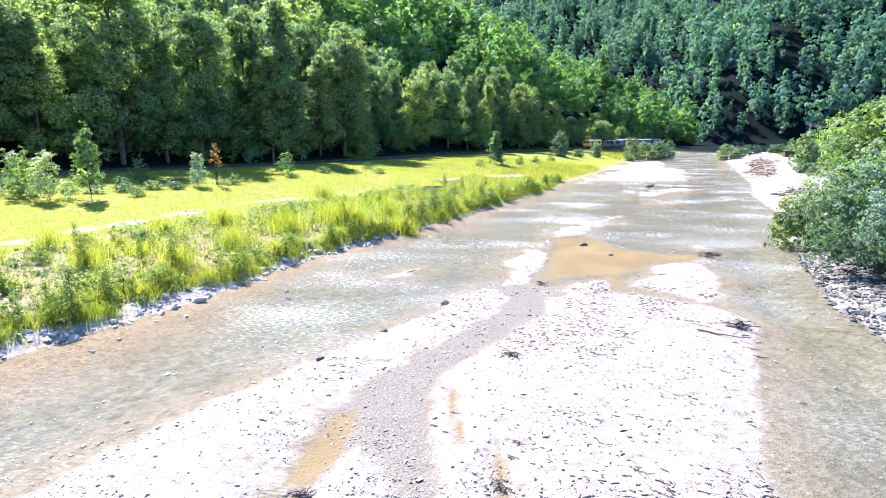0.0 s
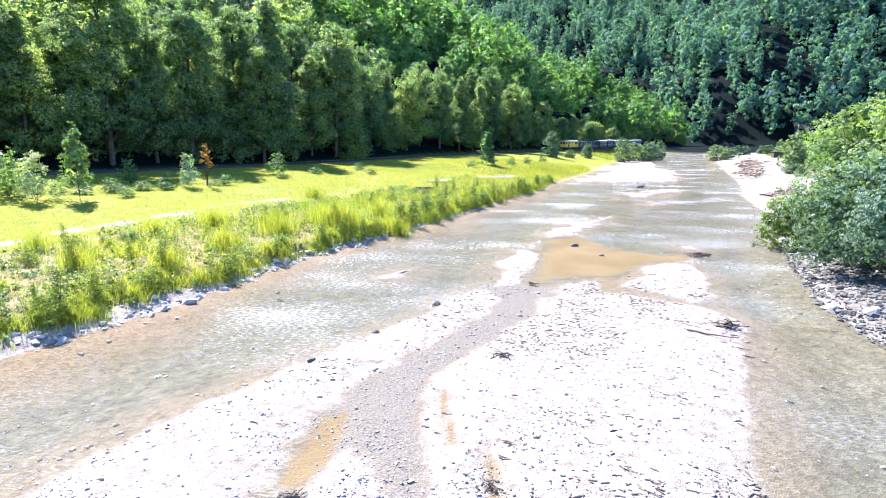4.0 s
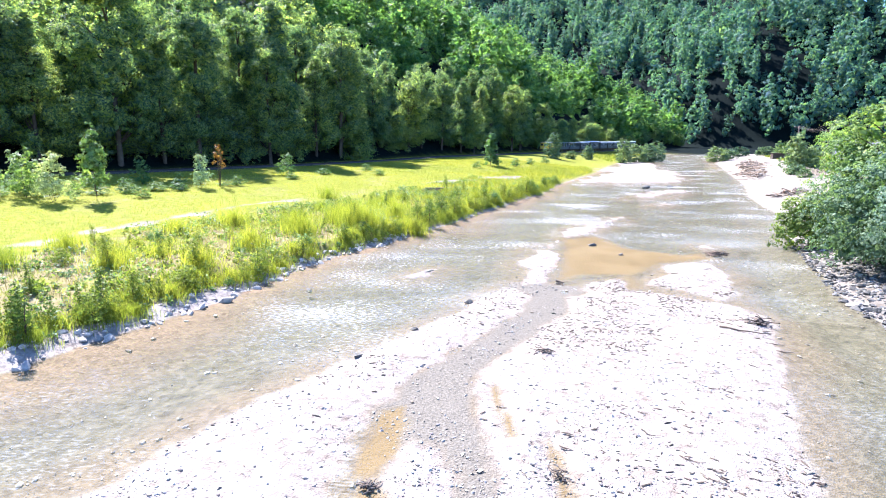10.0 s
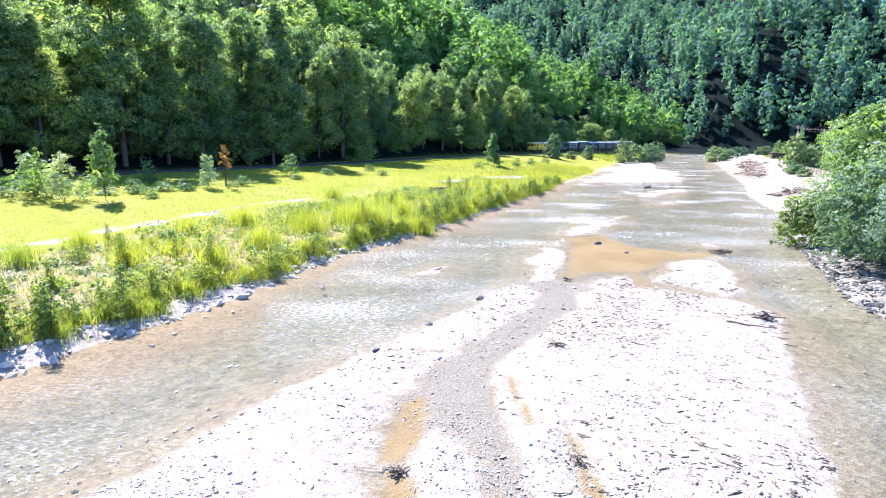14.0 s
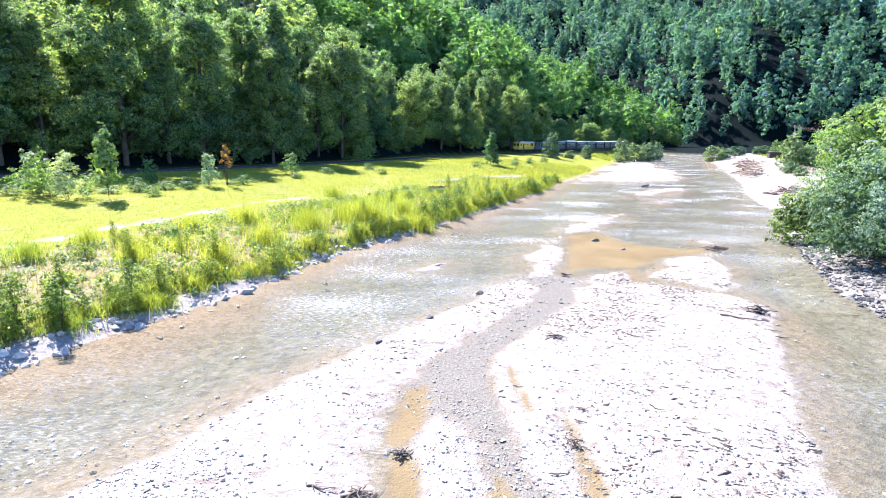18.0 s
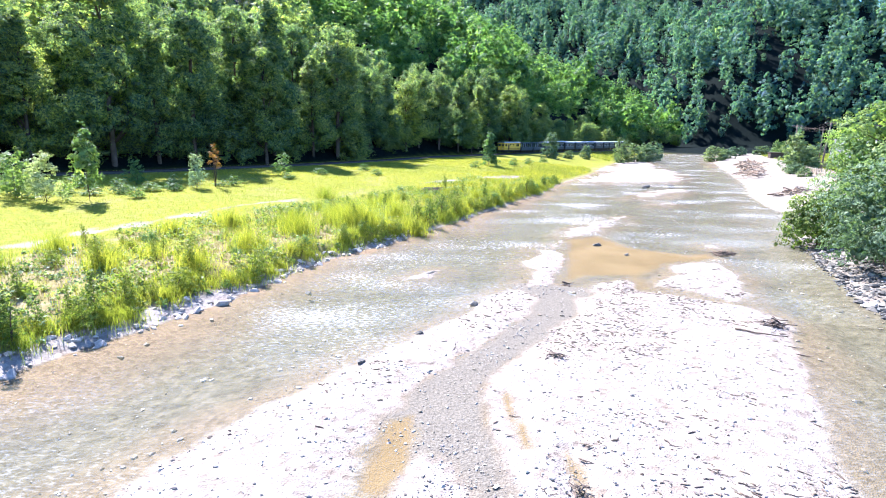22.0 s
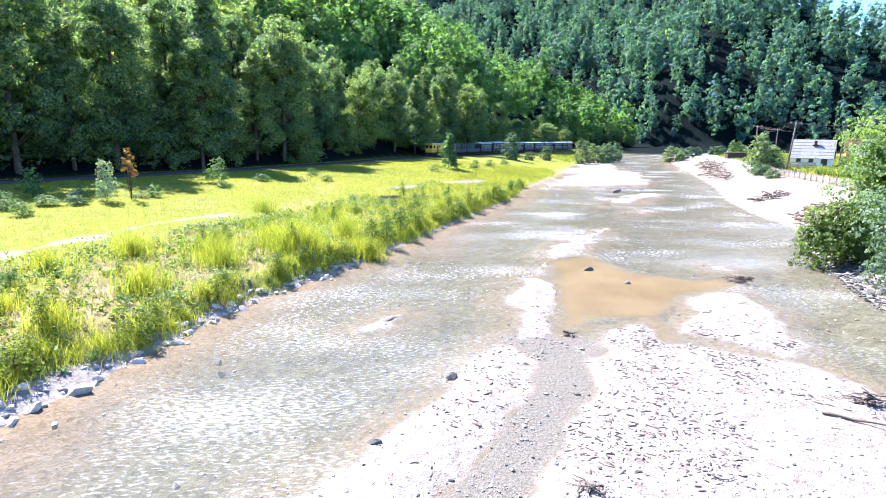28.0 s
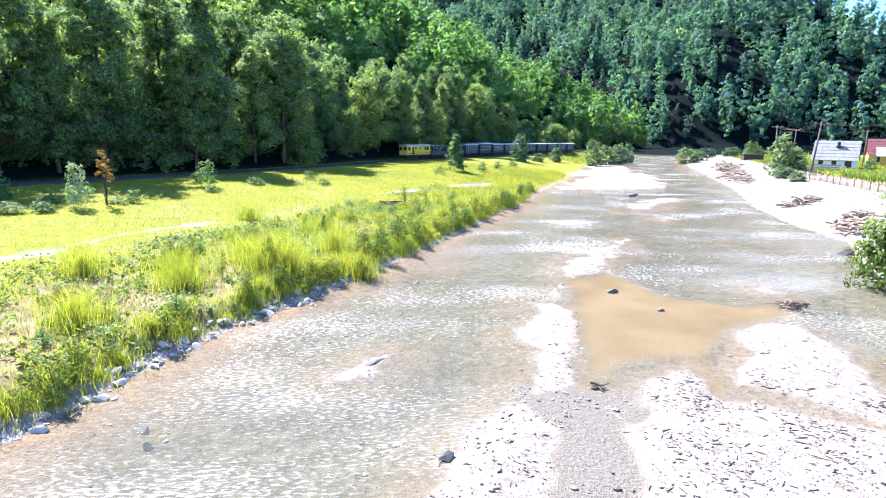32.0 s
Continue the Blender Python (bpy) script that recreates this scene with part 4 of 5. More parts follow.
    # low leafy weeds between the tufts
    for seed, count, mat, label in ((61, 1500, M_SHRUB, "low yellow-green weeds covering the river bank"), (62, 600, M_BUSH, "low dark green weeds on the dry river bank"), (63, 900, M_WILLOW, "low grey-green weeds on the dry river bank")):
        r2 = np.random.default_rng(seed)
        wx, wy = -34 + 46 * r2.random(count * 6), 11 + 75 * r2.random(count * 6) ** 1.35
        d, side = seg_dist(wx, wy, LEFT_BANK)
        m = shape(wx, wy)[1]
        ok = (side > 0) & (d > 0.9) & (d < 13) & (m["sand"] < 0.3) & (r2.random(len(wx)) < smooth(0.38, 0.62, vnoise(wx, wy, 3.2, seed)))
        wx, wy = wx[ok][:count], wy[ok][:count]
        tall = 0.12 + 0.45 * r2.random(len(wx)) ** 2
        k = np.repeat(np.arange(len(wx)), 22)
        n = len(k)
        ox, oy, up = r2.normal(size=n) * tall[k] * 0.42, r2.normal(size=n) * tall[k] * 0.42, r2.random(n)
        px, py = wx[k] + ox, wy[k] + oy
        pos = np.stack([px, py, shape(px, py)[0] + tall[k] * up * 1.1], 1)
        nrm = r2.normal(size=(n, 3)) * 0.6 + (0, 0, 0.8)
        nrm /= np.linalg.norm(nrm, axis=1)[:, None]
        u = np.cross(nrm, r2.normal(size=(n, 3)))
        u /= np.linalg.norm(u, axis=1)[:, None]
        w = np.cross(nrm, u)
        ln = (0.04 + 0.07 * r2.random(n))[:, None]
        corners = np.stack([pos - u * ln, pos + w * ln * 0.5, pos + u * ln, pos - w * ln * 0.5], 1).reshape(-1, 3)
        tagged(new("low_weeds", mesh_of("low_weeds", corners, np.arange(4 * n).reshape(-1, 4), mat)), label, "weeds", kind="stuff")
    # short meadow grass and weeds
    x, y = -45 + 75 * rng.random(330000), 12 + 118 * rng.random(330000) ** 1.3
    z, m, river = shape(x, y)
    keep = (river > 1.0) & (x < 40) & (rng.random(len(x)) < m["grass"] * 0.8 + 0.1 * (m["dry"] > 0.3)) & (m["sand"] < 0.4) & (m["litter_shade"] < 0.3)
    x, y, z = x[keep], y[keep], z[keep]
    n = len(x)
    far = np.clip(y / 60, 0.5, 1.8)
    v, f = blades(rng, x, y, z - 0.02, (0.12 + 0.22 * rng.random(n) ** 2) * (0.8 + 0.35 * far) * (0.5 + 0.9 * smooth(14, 9, seg_dist(x, y, LEFT_BANK)[0])), 0.014 + 0.026 * far, 0.3 + 0.6 * rng.random(n))
    tagged(new("meadow_grass", mesh_of("meadow_grass", v, f, M_GRASS)), "short yellow-green meadow grass beside the river", "grass", kind="stuff")
    # dry stems and dead weeds
    x, y = -34 + 36 * rng.random(80000), 12 + 60 * rng.random(80000)
    z, m, river = shape(x, y)
    keep = (river > 1.2) & (m["grass"] < 0.6) & (rng.random(len(x)) < 0.8) & (seg_dist(x, y, LEFT_BANK)[0] < 15)
    x, y, z = x[keep], y[keep], z[keep]
    n = len(x)
    v, f = blades(rng, x, y, z - 0.02, 0.12 + 0.45 * rng.random(n) ** 3, np.full(n, 0.018), 0.3 + 0.8 * rng.random(n))
    tagged(new("dry_weeds", mesh_of("dry_weeds", v, f, M_DRY)), "dry straw-coloured weeds on the sandy bank", "weeds", kind="stuff")
    # grass and crops on the far right bank
    x, y = 45 + 110 * rng.random(60000), 45 + 190 * rng.random(60000)
    z, m, river = shape(x, y)
    keep = (river > 2) & (m["grass"] > 0.5) & (m["litter_shade"] < 0.3)
    x, y, z = x[keep], y[keep], z[keep]
    n = len(x)
    v, f = blades(rng, x, y, z, 0.25 + 0.3 * rng.random(n), np.full(n, 0.2), 0.3 + 0.5 * rng.random(n))
    tagged(new("garden_grass", mesh_of("garden_grass", v, f, M_GRASS)), "green garden grass round the white house", "grass", kind="stuff")
    # maize behind the fence, in rows
    rx, ry = [], []
    for row in range(11):
        s = np.arange(0, 34, 0.32)
        bx, by = 58.2 + row * 1.25, 68.0 + 0.15 * row
        rx.append(bx + s * 0.30 + rng.normal(size=len(s)) * 0.1)
        ry.append(by + s * 0.92 + rng.normal(size=len(s)) * 0.1)
    rx, ry = np.concatenate(rx), np.concatenate(ry)
    keep = np.hypot(rx - 88, ry - 125) > 9
    rx, ry = np.repeat(rx[keep], 9), np.repeat(ry[keep], 9)
    n = len(rx)
    rx, ry = rx + rng.normal(size=n) * 0.12, ry + rng.normal(size=n) * 0.12
    v, f = blades(rng, rx, ry, shape(rx, ry)[0], 0.9 + 0.6 * rng.random(n), np.full(n, 0.13), 0.2 + 0.5 * rng.random(n))
    tagged(new("maize", mesh_of("maize", v, f, M_SHRUB)), "rows of green maize in a garden behind the fence", "crop", kind="stuff")


build_left_bank()


# ---- stones and driftwood ----
def ico():
    bm = bmesh.new()
    bmesh.ops.create_icosphere(bm, subdivisions=1, radius=1.0)
    v = np.array([p.co[:] for p in bm.verts])
    f = np.array([[p.index for p in q.verts] for q in bm.faces])
    bm.free()
    return v, f


def scatter(rng, x, y, z, size, flat, long):
    """Rough lumps at places, joined: corners and triangles."""
    bv, bf = ico()
    n = len(x)
    a = rng.random(n) * 6.283
    if np.ndim(long) and long.max() > 3:
        a = rng.normal(size=n) * 1.1 - 0.35
    r = bv[None] * (1 + 0.28 * rng.normal(size=(n, len(bv), 1)))
    r = r * np.stack([size * long, size, size * flat], 1)[:, None, :]
    c, s = np.cos(a)[:, None], np.sin(a)[:, None]
    v = np.stack([r[..., 0] * c - r[..., 1] * s + x[:, None], r[..., 0] * s + r[..., 1] * c + y[:, None], r[..., 2] + z[:, None]], -1).reshape(-1, 3)
    f = (bf[None] + np.arange(n)[:, None, None] * len(bv)).reshape(-1, 3)
    return v, f


def island_stone(name, stops, rough=0.85):
    m, nodes, links, bsdf = material(name)
    geo = nodes.new("ShaderNodeNewGeometry")
    r = ramp(nodes, stops)
    links.new(geo.outputs["Random Per Island"], r.inputs[0])
    nz = tex(nodes, links, "noise", 18, geo.outputs["Position"], 4)
    links.new(mixed(nodes, links, 0.4, r.outputs[0], nz.outputs["Color"], "SOFT_LIGHT"), bsdf.inputs["Base Color"])
    bsdf.inputs["Roughness"].default_value = rough
    return m


M_PEBBLE = island_stone("mixed_river_pebbles", [(0.0, (0.09, 0.075, 0.06)), (0.2, (0.22, 0.19, 0.16)), (0.6, (0.34, 0.305, 0.265)), (1.0, (0.46, 0.425, 0.38))])
M_TWIG = island_stone("grey_brown_twigs", [(0.0, (0.06, 0.045, 0.032)), (0.6, (0.15, 0.115, 0.08)), (1.0, (0.27, 0.22, 0.165))], 0.95)
M_WET = island_stone("wet_bed_stones", [(0.0, (0.10, 0.08, 0.05)), (0.5, (0.26, 0.20, 0.12)), (1.0, (0.44, 0.40, 0.34))], 0.5)
# rubble coloured dark in place of the willows' shade
M_RUBBLE = island_stone("shade_toned_bank_rubble", [(0.0, (0.035, 0.033, 0.03)), (0.7, (0.10, 0.095, 0.085)), (1.0, (0.26, 0.25, 0.235))])
M_LOG = plain("pale_brown_stripped_log", (0.29, 0.225, 0.165), 0.85, 0, 0.3, 3.0, 0.4, True)


# dark boulders; on the right bank this tone stands in for tree shade
M_ROCK = plain("dark_rock_and_bank_shade", (0.11, 0.105, 0.095), 0.8, 0, 0.35, 3.0, 0.5, True)


def stone_meshes(mat):
    out = []
    for k in range(7):
        rng = np.random.default_rng(900 + k)
        bm = bmesh.new()
        for p in rng.normal(size=(15, 3)):
            p /= np.linalg.norm(p)
            bm.verts.new(p * (1.0, 0.72, 0.5) * (0.85 + 0.3 * rng.random()))
        bmesh.ops.convex_hull(bm, input=bm.verts)
        me = bpy.data.meshes.new("stone")
        bm.to_mesh(me)
        bm.free()
        me.materials.append(mat)
        out.append(me)
    return out


def build_stones():
    rng = np.random.default_rng(31)
    # pebbles over the bars
    x, y = -12 + 29 * rng.random(90000), 7 + 45 * rng.random(90000) ** 1.6
    z, m, river = shape(x, y)
    clumpy = smooth(0.35, 0.7, vnoise(x, y, 1.3, 41) * 0.6 + vnoise(x, y, 4, 42) * 0.4)
    keep = (river < 0) & ((m["gravel"] > 0.5) | (m["damp"] > 0.5)) & (rng.random(len(x)) < 0.08 + 0.5 * clumpy)
    x, y, z = x[keep][:21000], y[keep][:21000], z[keep][:21000]
    n = len(x)
    v, f = scatter(rng, x, y, z + 0.01, 0.011 + 0.036 * rng.random(n) ** 4, 0.6 + 0.2 * rng.random(n), 1 + 0.8 * rng.random(n))
    tagged(new("pebbles", mesh_of("pebbles", v, f, M_PEBBLE)), "scattered grey pebbles on the pale gravel bars", "pebbles", kind="stuff")
    # twigs and bark washed onto the bars
    x, y = -10 + 25 * rng.random(38000), 7 + 27 * rng.random(38000)
    z, m, river = shape(x, y)
    clumpy = smooth(0.45, 0.75, vnoise(x, y, 1.1, 43) * 0.5 + vnoise(x, y, 5, 44) * 0.5)
    right = smooth(0.0, 3.0, x - 0.3 * (y - 14))
    keep = (river < 0) & (m["gravel"] > 0.7) & (rng.random(len(x)) < (0.02 + 0.8 * clumpy ** 2) * (0.4 + 0.6 * right))
    x, y, z = x[keep][:6500], y[keep][:6500], z[keep][:6500]
    n = len(x)
    v, f = scatter(rng, x, y, z + 0.012, 0.009 + 0.02 * rng.random(n) ** 2, np.full(n, 0.8), 2 + 4.5 * rng.random(n) ** 2)
    tagged(new("twigs", mesh_of("twigs", v, f, M_TWIG)), "small dark twigs and bark strewn over the gravel", "twigs", kind="stuff")
    # stones on the bed, some breaking the surface
    x, y = -14 + 40 * rng.random(40000), 8 + 70 * rng.random(40000) ** 1.4
    z, m, river = shape(x, y)
    keep = (river < -0.2) & (m["gravel"] < 0.3) & (m["silt"] < 0.3) & (rng.random(len(x)) < 0.16 + 0.45 * smooth(0.5, 0.75, vnoise(x, y, 3.5, 45)))
    x, y, z = x[keep][:2200], y[keep][:2200], z[keep][:2200]
    n = len(x)
    v, f = scatter(rng, x, y, z + 0.02, 0.018 + 0.07 * rng.random(n) ** 5, 0.55 + 0.2 * rng.random(n), 1 + 0.7 * rng.random(n))
    tagged(new("bed_stones", mesh_of("bed_stones", v, f, M_WET)), "wet brown stones on the bed of the shallow river", "stones", kind="stuff")
    # rubble on the right bank under the trees, with their shade in its colour
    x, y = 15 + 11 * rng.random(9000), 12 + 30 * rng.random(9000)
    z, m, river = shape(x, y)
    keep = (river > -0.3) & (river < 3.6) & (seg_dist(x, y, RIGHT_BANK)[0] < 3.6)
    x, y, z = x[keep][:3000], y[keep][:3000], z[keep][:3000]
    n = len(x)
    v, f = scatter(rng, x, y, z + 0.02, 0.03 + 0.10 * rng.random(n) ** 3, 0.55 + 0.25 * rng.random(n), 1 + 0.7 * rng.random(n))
    tagged(new("bank_rubble", mesh_of("bank_rubble", v, f, M_RUBBLE)), "bank rubble under the willows, coloured dark for their shade", "stones", kind="stuff")
    # larger stones along the water's edge, one by one
    meshes, rocks = stone_meshes(M_STONE), stone_meshes(M_ROCK)
    bank = tagged(new("stone_bank"), "loose pale stones lining the river's edge below the shrubs", "stones")
    count = 0
    for x, y, dx, dy in along([(-15.2, 11.5)] + LEFT_BANK[3:10], 0.105):
        if count >= 300 or rng.random() < 0.14 * smooth(25, 40, y):
            continue
        back = -0.25 + 1.75 * rng.random() * (1.0 - 0.45 * smooth(20, 34, y))
        px, py = x - dy * back, y + dx * back
        ob = child("stone", meshes[int(rng.integers(7))], bank)
        s = 0.07 + 0.2 * rng.random() ** 2.5
        ob.matrix_basis = pose(px, py, ground_z(px, py) + s * 0.15, rng.normal() * 14, rng.normal() * 14, rng.random() * 360) @ Matrix.Scale(s, 4)
        count += 1
    right = tagged(new("stone_bank"), "pale rocks on the bank below the overhanging tree, most darkened for its shade", "stones")
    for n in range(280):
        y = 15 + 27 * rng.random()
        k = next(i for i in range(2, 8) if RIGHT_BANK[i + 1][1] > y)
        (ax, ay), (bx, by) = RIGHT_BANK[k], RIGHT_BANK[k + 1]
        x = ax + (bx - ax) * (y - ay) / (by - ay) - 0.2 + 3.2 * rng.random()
        # four in five get the dark tone that paints the tree's shade
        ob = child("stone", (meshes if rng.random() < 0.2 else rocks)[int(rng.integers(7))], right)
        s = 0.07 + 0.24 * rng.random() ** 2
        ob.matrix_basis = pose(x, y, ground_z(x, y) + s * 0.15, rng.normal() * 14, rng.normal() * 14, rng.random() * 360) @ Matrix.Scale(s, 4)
    for x, y, s, label in ((18.3, 24.8, 0.34, "pale boulder at the water's edge under the tree"), (19.2, 23.4, 0.4, "pale boulder on the stony river bank"), (9.8, 38.1, 0.3, "dark stone in the silty brown shallows"), (10.9, 35.2, 0.22, "small stone in the silty brown shallows"), (1.0, 24.0, 0.24, "dark stone at the tip of the gravel bar"), (-6.5, 25.6, 0.22, "flat grey stone in the shallow river"), (-9.6, 23.4, 0.36, "pale stone at the river's edge"), (-1.2, 20.4, 0.2, "grey stone at the edge of the gravel bar"), (-2.9, 17.6, 0.22, "grey stone at the edge of the gravel bar"), (28.4, 47.1, 0.62, "dark flat rock in the running water"), (28.8, 84.5, 0.7, "dark rock breaking the river's surface"), (33.4, 87.2, 0.6, "dark rock breaking the river's surface"), (-4.6, 22.0, 0.18, "dark stone in the shallow river")):
        ob = tagged(new("boulder", (meshes if "pale" in label else rocks)[int(s * 100) % 7]), label, "boulder")
        ob.matrix_basis = pose(x, y, max(ground_z(x, y), -0.1) + s * 0.2, 8, -6, 37 * x) @ Matrix.Scale(s, 4)
    slab = tagged(new("rock_slab", rocks[2]), "long low rock splitting the current of the river", "rock")
    slab.matrix_basis = pose(-1.0, 29.7, 0.0, 0, 2, 52) @ Matrix.Diagonal((0.5, 0.3, 0.16, 1))


build_stones()


def stick(bm, rng, length, r, bend=0.12, twigs=2):
    """A weathered branch lying along x from the origin's middle."""
    pts = [Vector((length * (k / 5 - 0.5), length * bend * math.sin(k * 1.3 + rng.random() * 2) * 0.5, r * 0.8 + 0.03 * length * rng.random())) for k in range(6)]
    tube(bm, pts, [r * (1.0 - 0.12 * k) for k in range(6)], 6)
    for k in range(twigs):
        a = pts[1 + k % 4]
        tube(bm, [a, a + Vector((length * 0.08 * rng.normal(), length * 0.16 * (1 if k % 2 else -1), length * 0.05)), a + Vector((length * 0.14, length * 0.26 * (1 if k % 2 else -1), length * 0.03))], [r * 0.5, r * 0.35, r * 0.12], 5)
    return bm


def build_driftwood():
    rng = np.random.default_rng(51)
    kinds = []
    for k in range(6):
        bm = stick(bmesh.new(), rng, 1.0, 0.028 + 0.012 * (k % 3), 0.08 + 0.05 * k, k % 4)
        kinds.append(part("driftwood_branch", bm, M_DRIFT, flat=False))
    fixed = [(11.3, 20.6, 1.7, -30), (12.0, 19.6, 0.8, -20), (11.9, 18.9, 0.9, -15), (5.7, 11.7, 0.9, -25), (6.1, 11.3, 0.7, -5), (5.9, 10.9, 0.6, -30), (6.9, 11.0, 0.8, -15), (7.1, 10.4, 0.7, 5), (4.8, 13.8, 0.5, -35), (6.3, 14.3, 0.6, 15), (5.1, 12.8, 0.8, -40), (3.0, 12.2, 0.7, -20), (3.1, 18.3, 0.7, -25), (3.6, 18.1, 0.5, 15), (1.6, 14.3, 0.5, -10), (5.3, 21.6, 0.7, -20), (6.3, 18.4, 0.9, -15), (7.9, 15.5, 0.5, 0), (8.4, 16.6, 0.6, 20), (9.5, 23.5, 0.7, -30), (12.3, 30.0, 0.8, 20), (13.2, 28.3, 0.7, -35), (1.9, 11.0, 0.6, -30), (2.0, 9.9, 0.7, 15), (-3.4, 12.6, 0.4, 40), (-4.4, 14.0, 0.4, 10), (-3.0, 9.1, 1.0, -6)]
    for n in range(20):
        x, y = 1.5 + 10 * rng.random(), 9 + 14 * rng.random()
        if shape(np.array([x]), np.array([y]))[1]["gravel"][0] > 0.8:
            fixed.append((x, y, 0.3 + 0.4 * rng.random(), rng.normal() * 30 - 20))
    used = set()
    for n, (x, y, ln, turn) in enumerate(fixed):
        ln = ln if ln > 1.5 else ln * 0.62
        m = pose(x, y, ground_z(x, y) + 0.005, 0, 0, turn)
        k = n % 6
        if k in used:
            ob = copy_thing(kinds[k], m)
        else:
            ob = kinds[k]
            ob.matrix_basis = m
            used.add(k)
        ob.scale = (ln, ln, ln * 0.9)
        tagged(ob, "weathered grey driftwood branch lying on the pale gravel", "driftwood", "driftwood on the gravel bar")
    # tangles of roots and branches
    tangles = [(12.5, 21.8, 0.75, 16, "tangle of grey driftwood at the tip of the gravel bar"), (17.1, 35.7, 1.25, 90, "mound of brown flood debris and twigs in the river"), (3.3, 18.2, 0.5, 8, "small tangle of dark driftwood on the gravel"), (-1.5, 10.6, 0.35, 14, "small clump of dark roots beside a puddle"), (-2.2, 8.9, 0.55, 26, "washed-up root clump with a broken log"), (5.7, 27.6, 0.5, 9, "small tangle of driftwood in the brown shallows"), (2.6, 11.2, 0.35, 6, "small tangle of dark driftwood on the gravel")]
    for x, y, r, n, label in tangles:
        top = tagged(new("driftwood_tangle"), label, "driftwood")
        top.matrix_basis = pose(x, y, max(ground_z(x, y), 0))
        for k in range(n):
            bm = stick(bmesh.new(), rng, r * ((0.3 + 0.5 * rng.random()) if n > 50 else (0.5 + 0.9 * rng.random())), (0.012 + 0.02 * rng.random() if n > 50 else 0.02 + 0.025 * r * rng.random()), 0.3, 1)
            ob = part("branch", bm, M_LOG if (r > 1.2 and k % 2) else M_DRIFT, top, flat=False)
            d = r * 0.55 * rng.random()
            a = rng.random() * 6.283
            ob.matrix_basis = pose(d * math.cos(a), d * math.sin(a) * 0.6, 0.02 + (0.16 if n > 50 else 0.28) * r * (1 - d / (0.56 * r)) * rng.random(), rng.normal() * (4 if n > 50 else 12), rng.normal() * (5 if n > 50 else 12), rng.random() * 180)
    # logs washed up on the far right bank
    logs = []
    for k in range(5):
        bm = tube(bmesh.new(), [(-0.5, 0, 0), (-0.2, 0.012 * k, 0.005), (0.2, -0.01 * k, 0), (0.5, 0.008, 0.004)], [0.05, 0.046, 0.042, 0.036], 8)
        me = bpy.data.meshes.new("log")
        bm.to_mesh(me)
        bm.free()
        me.materials.append(M_LOG)
        logs.append(me)
    heaps = [([(53, 100), (62, 121), (74, 143), (80, 156)], 7.5, 1.1, 250, (0.8, 3.8), "long heap of brown logs and flood debris on the bank"), ([(39.5, 69), (44.5, 72.5)], 2.4, 0.5, 36, (0.8, 4.0), "heap of broken logs washed onto the sand"), ([(33.8, 53), (36.5, 57), (40, 60)], 3.4, 0.4, 70, (0.6, 2.8), "scattered broken logs and roots on the sandy bank")]
    for line, wide, high, n, (lo, hi), label in heaps:
        top = tagged(new("log_heap"), label, "logs")
        pts = along(line, sum(math.dist(a, b) for a, b in zip(line[:-1], line[1:])) / (n + 1))
        for x, y, dx, dy in pts[:n]:
            off = rng.normal() * 0.38
            px, py = x + dy * wide * off * 0.5, y - dx * wide * off * 0.5
            ob = child("log", logs[int(rng.integers(5))], top)
            ln = lo + (hi - lo) * rng.random() ** 1.5
            ob.matrix_basis = pose(px, py, max(ground_z(px, py), 0.05) + 0.12 + high * max(0, 1 - abs(off) * 1.4) * rng.random(), rng.normal() * 6, rng.normal() * 8, math.degrees(math.atan2(dy, dx)) + rng.normal() * 38) @ Matrix.Diagonal((ln, 0.8 + 1.8 * rng.random() ** 2, 0.8 + 1.8 * rng.random() ** 2, 1))
    planks = tagged(new("plank_stack"), "stack of dark weathered planks lying on the meadow", "planks")
    planks.matrix_basis = pose(-2.0, 66.3, ground_z(-2.0, 66.3) + 0.05, 0, 0, 12)
    for k, (py, pz, ln) in enumerate(((-0.4, 0.05, 3.3), (-0.1, 0.06, 3.0), (0.25, 0.05, 3.4), (-0.15, 0.17, 2.9), (0.15, 0.17, 3.1), (0.0, 0.29, 2.7))):
        part("plank", box(bmesh.new(), -ln / 2 + 0.07 * k, ln / 2, py - 0.13, py + 0.13, pz - 0.05, pz + 0.05, 0.012), M_DRIFT, planks)


build_driftwood()


# ---- the railway and its train ----
M_YELLOW = plain("worn_yellow_paint", (0.62, 0.40, 0.03), 0.45, 0, 0.12, 1.5, 0.1)
M_COACH = plain("dark_blue_green_coach_paint", (0.04, 0.06, 0.072), 0.5, 0, 0.2, 1.5, 0.1, True)
M_ROOF = plain("pale_grey_coach_roof", (0.42, 0.45, 0.47), 0.45, 0.1, 0.2, 1.2, 0.1)
M_IRON = plain("dark_rusty_iron", (0.045, 0.035, 0.03), 0.7, 0.0, 0.3, 4.0, 0.3)
M_PALE = plain("pale_grey_trim_paint", (0.45, 0.46, 0.46), 0.6, 0, 0.15, 3.0, 0.1)
M_BALLAST = plain("grey_brown_ballast", (0.07, 0.06, 0.05), 0.95, 0, 0.4, 6.0, 0.8)
M_SLEEPER = plain("old_tarred_sleeper_wood", (0.06, 0.045, 0.035), 0.9, 0, 0.3, 5.0, 0.4)


def glass_material():
    m, nodes, links, bsdf = material("dark_window_glass")
    bsdf.inputs["Base Color"].default_value = (0.02, 0.025, 0.03, 1)
    bsdf.inputs["Roughness"].default_value = 0.06
    return m


M_GLASS = glass_material()
RAIL_Z = 2.12


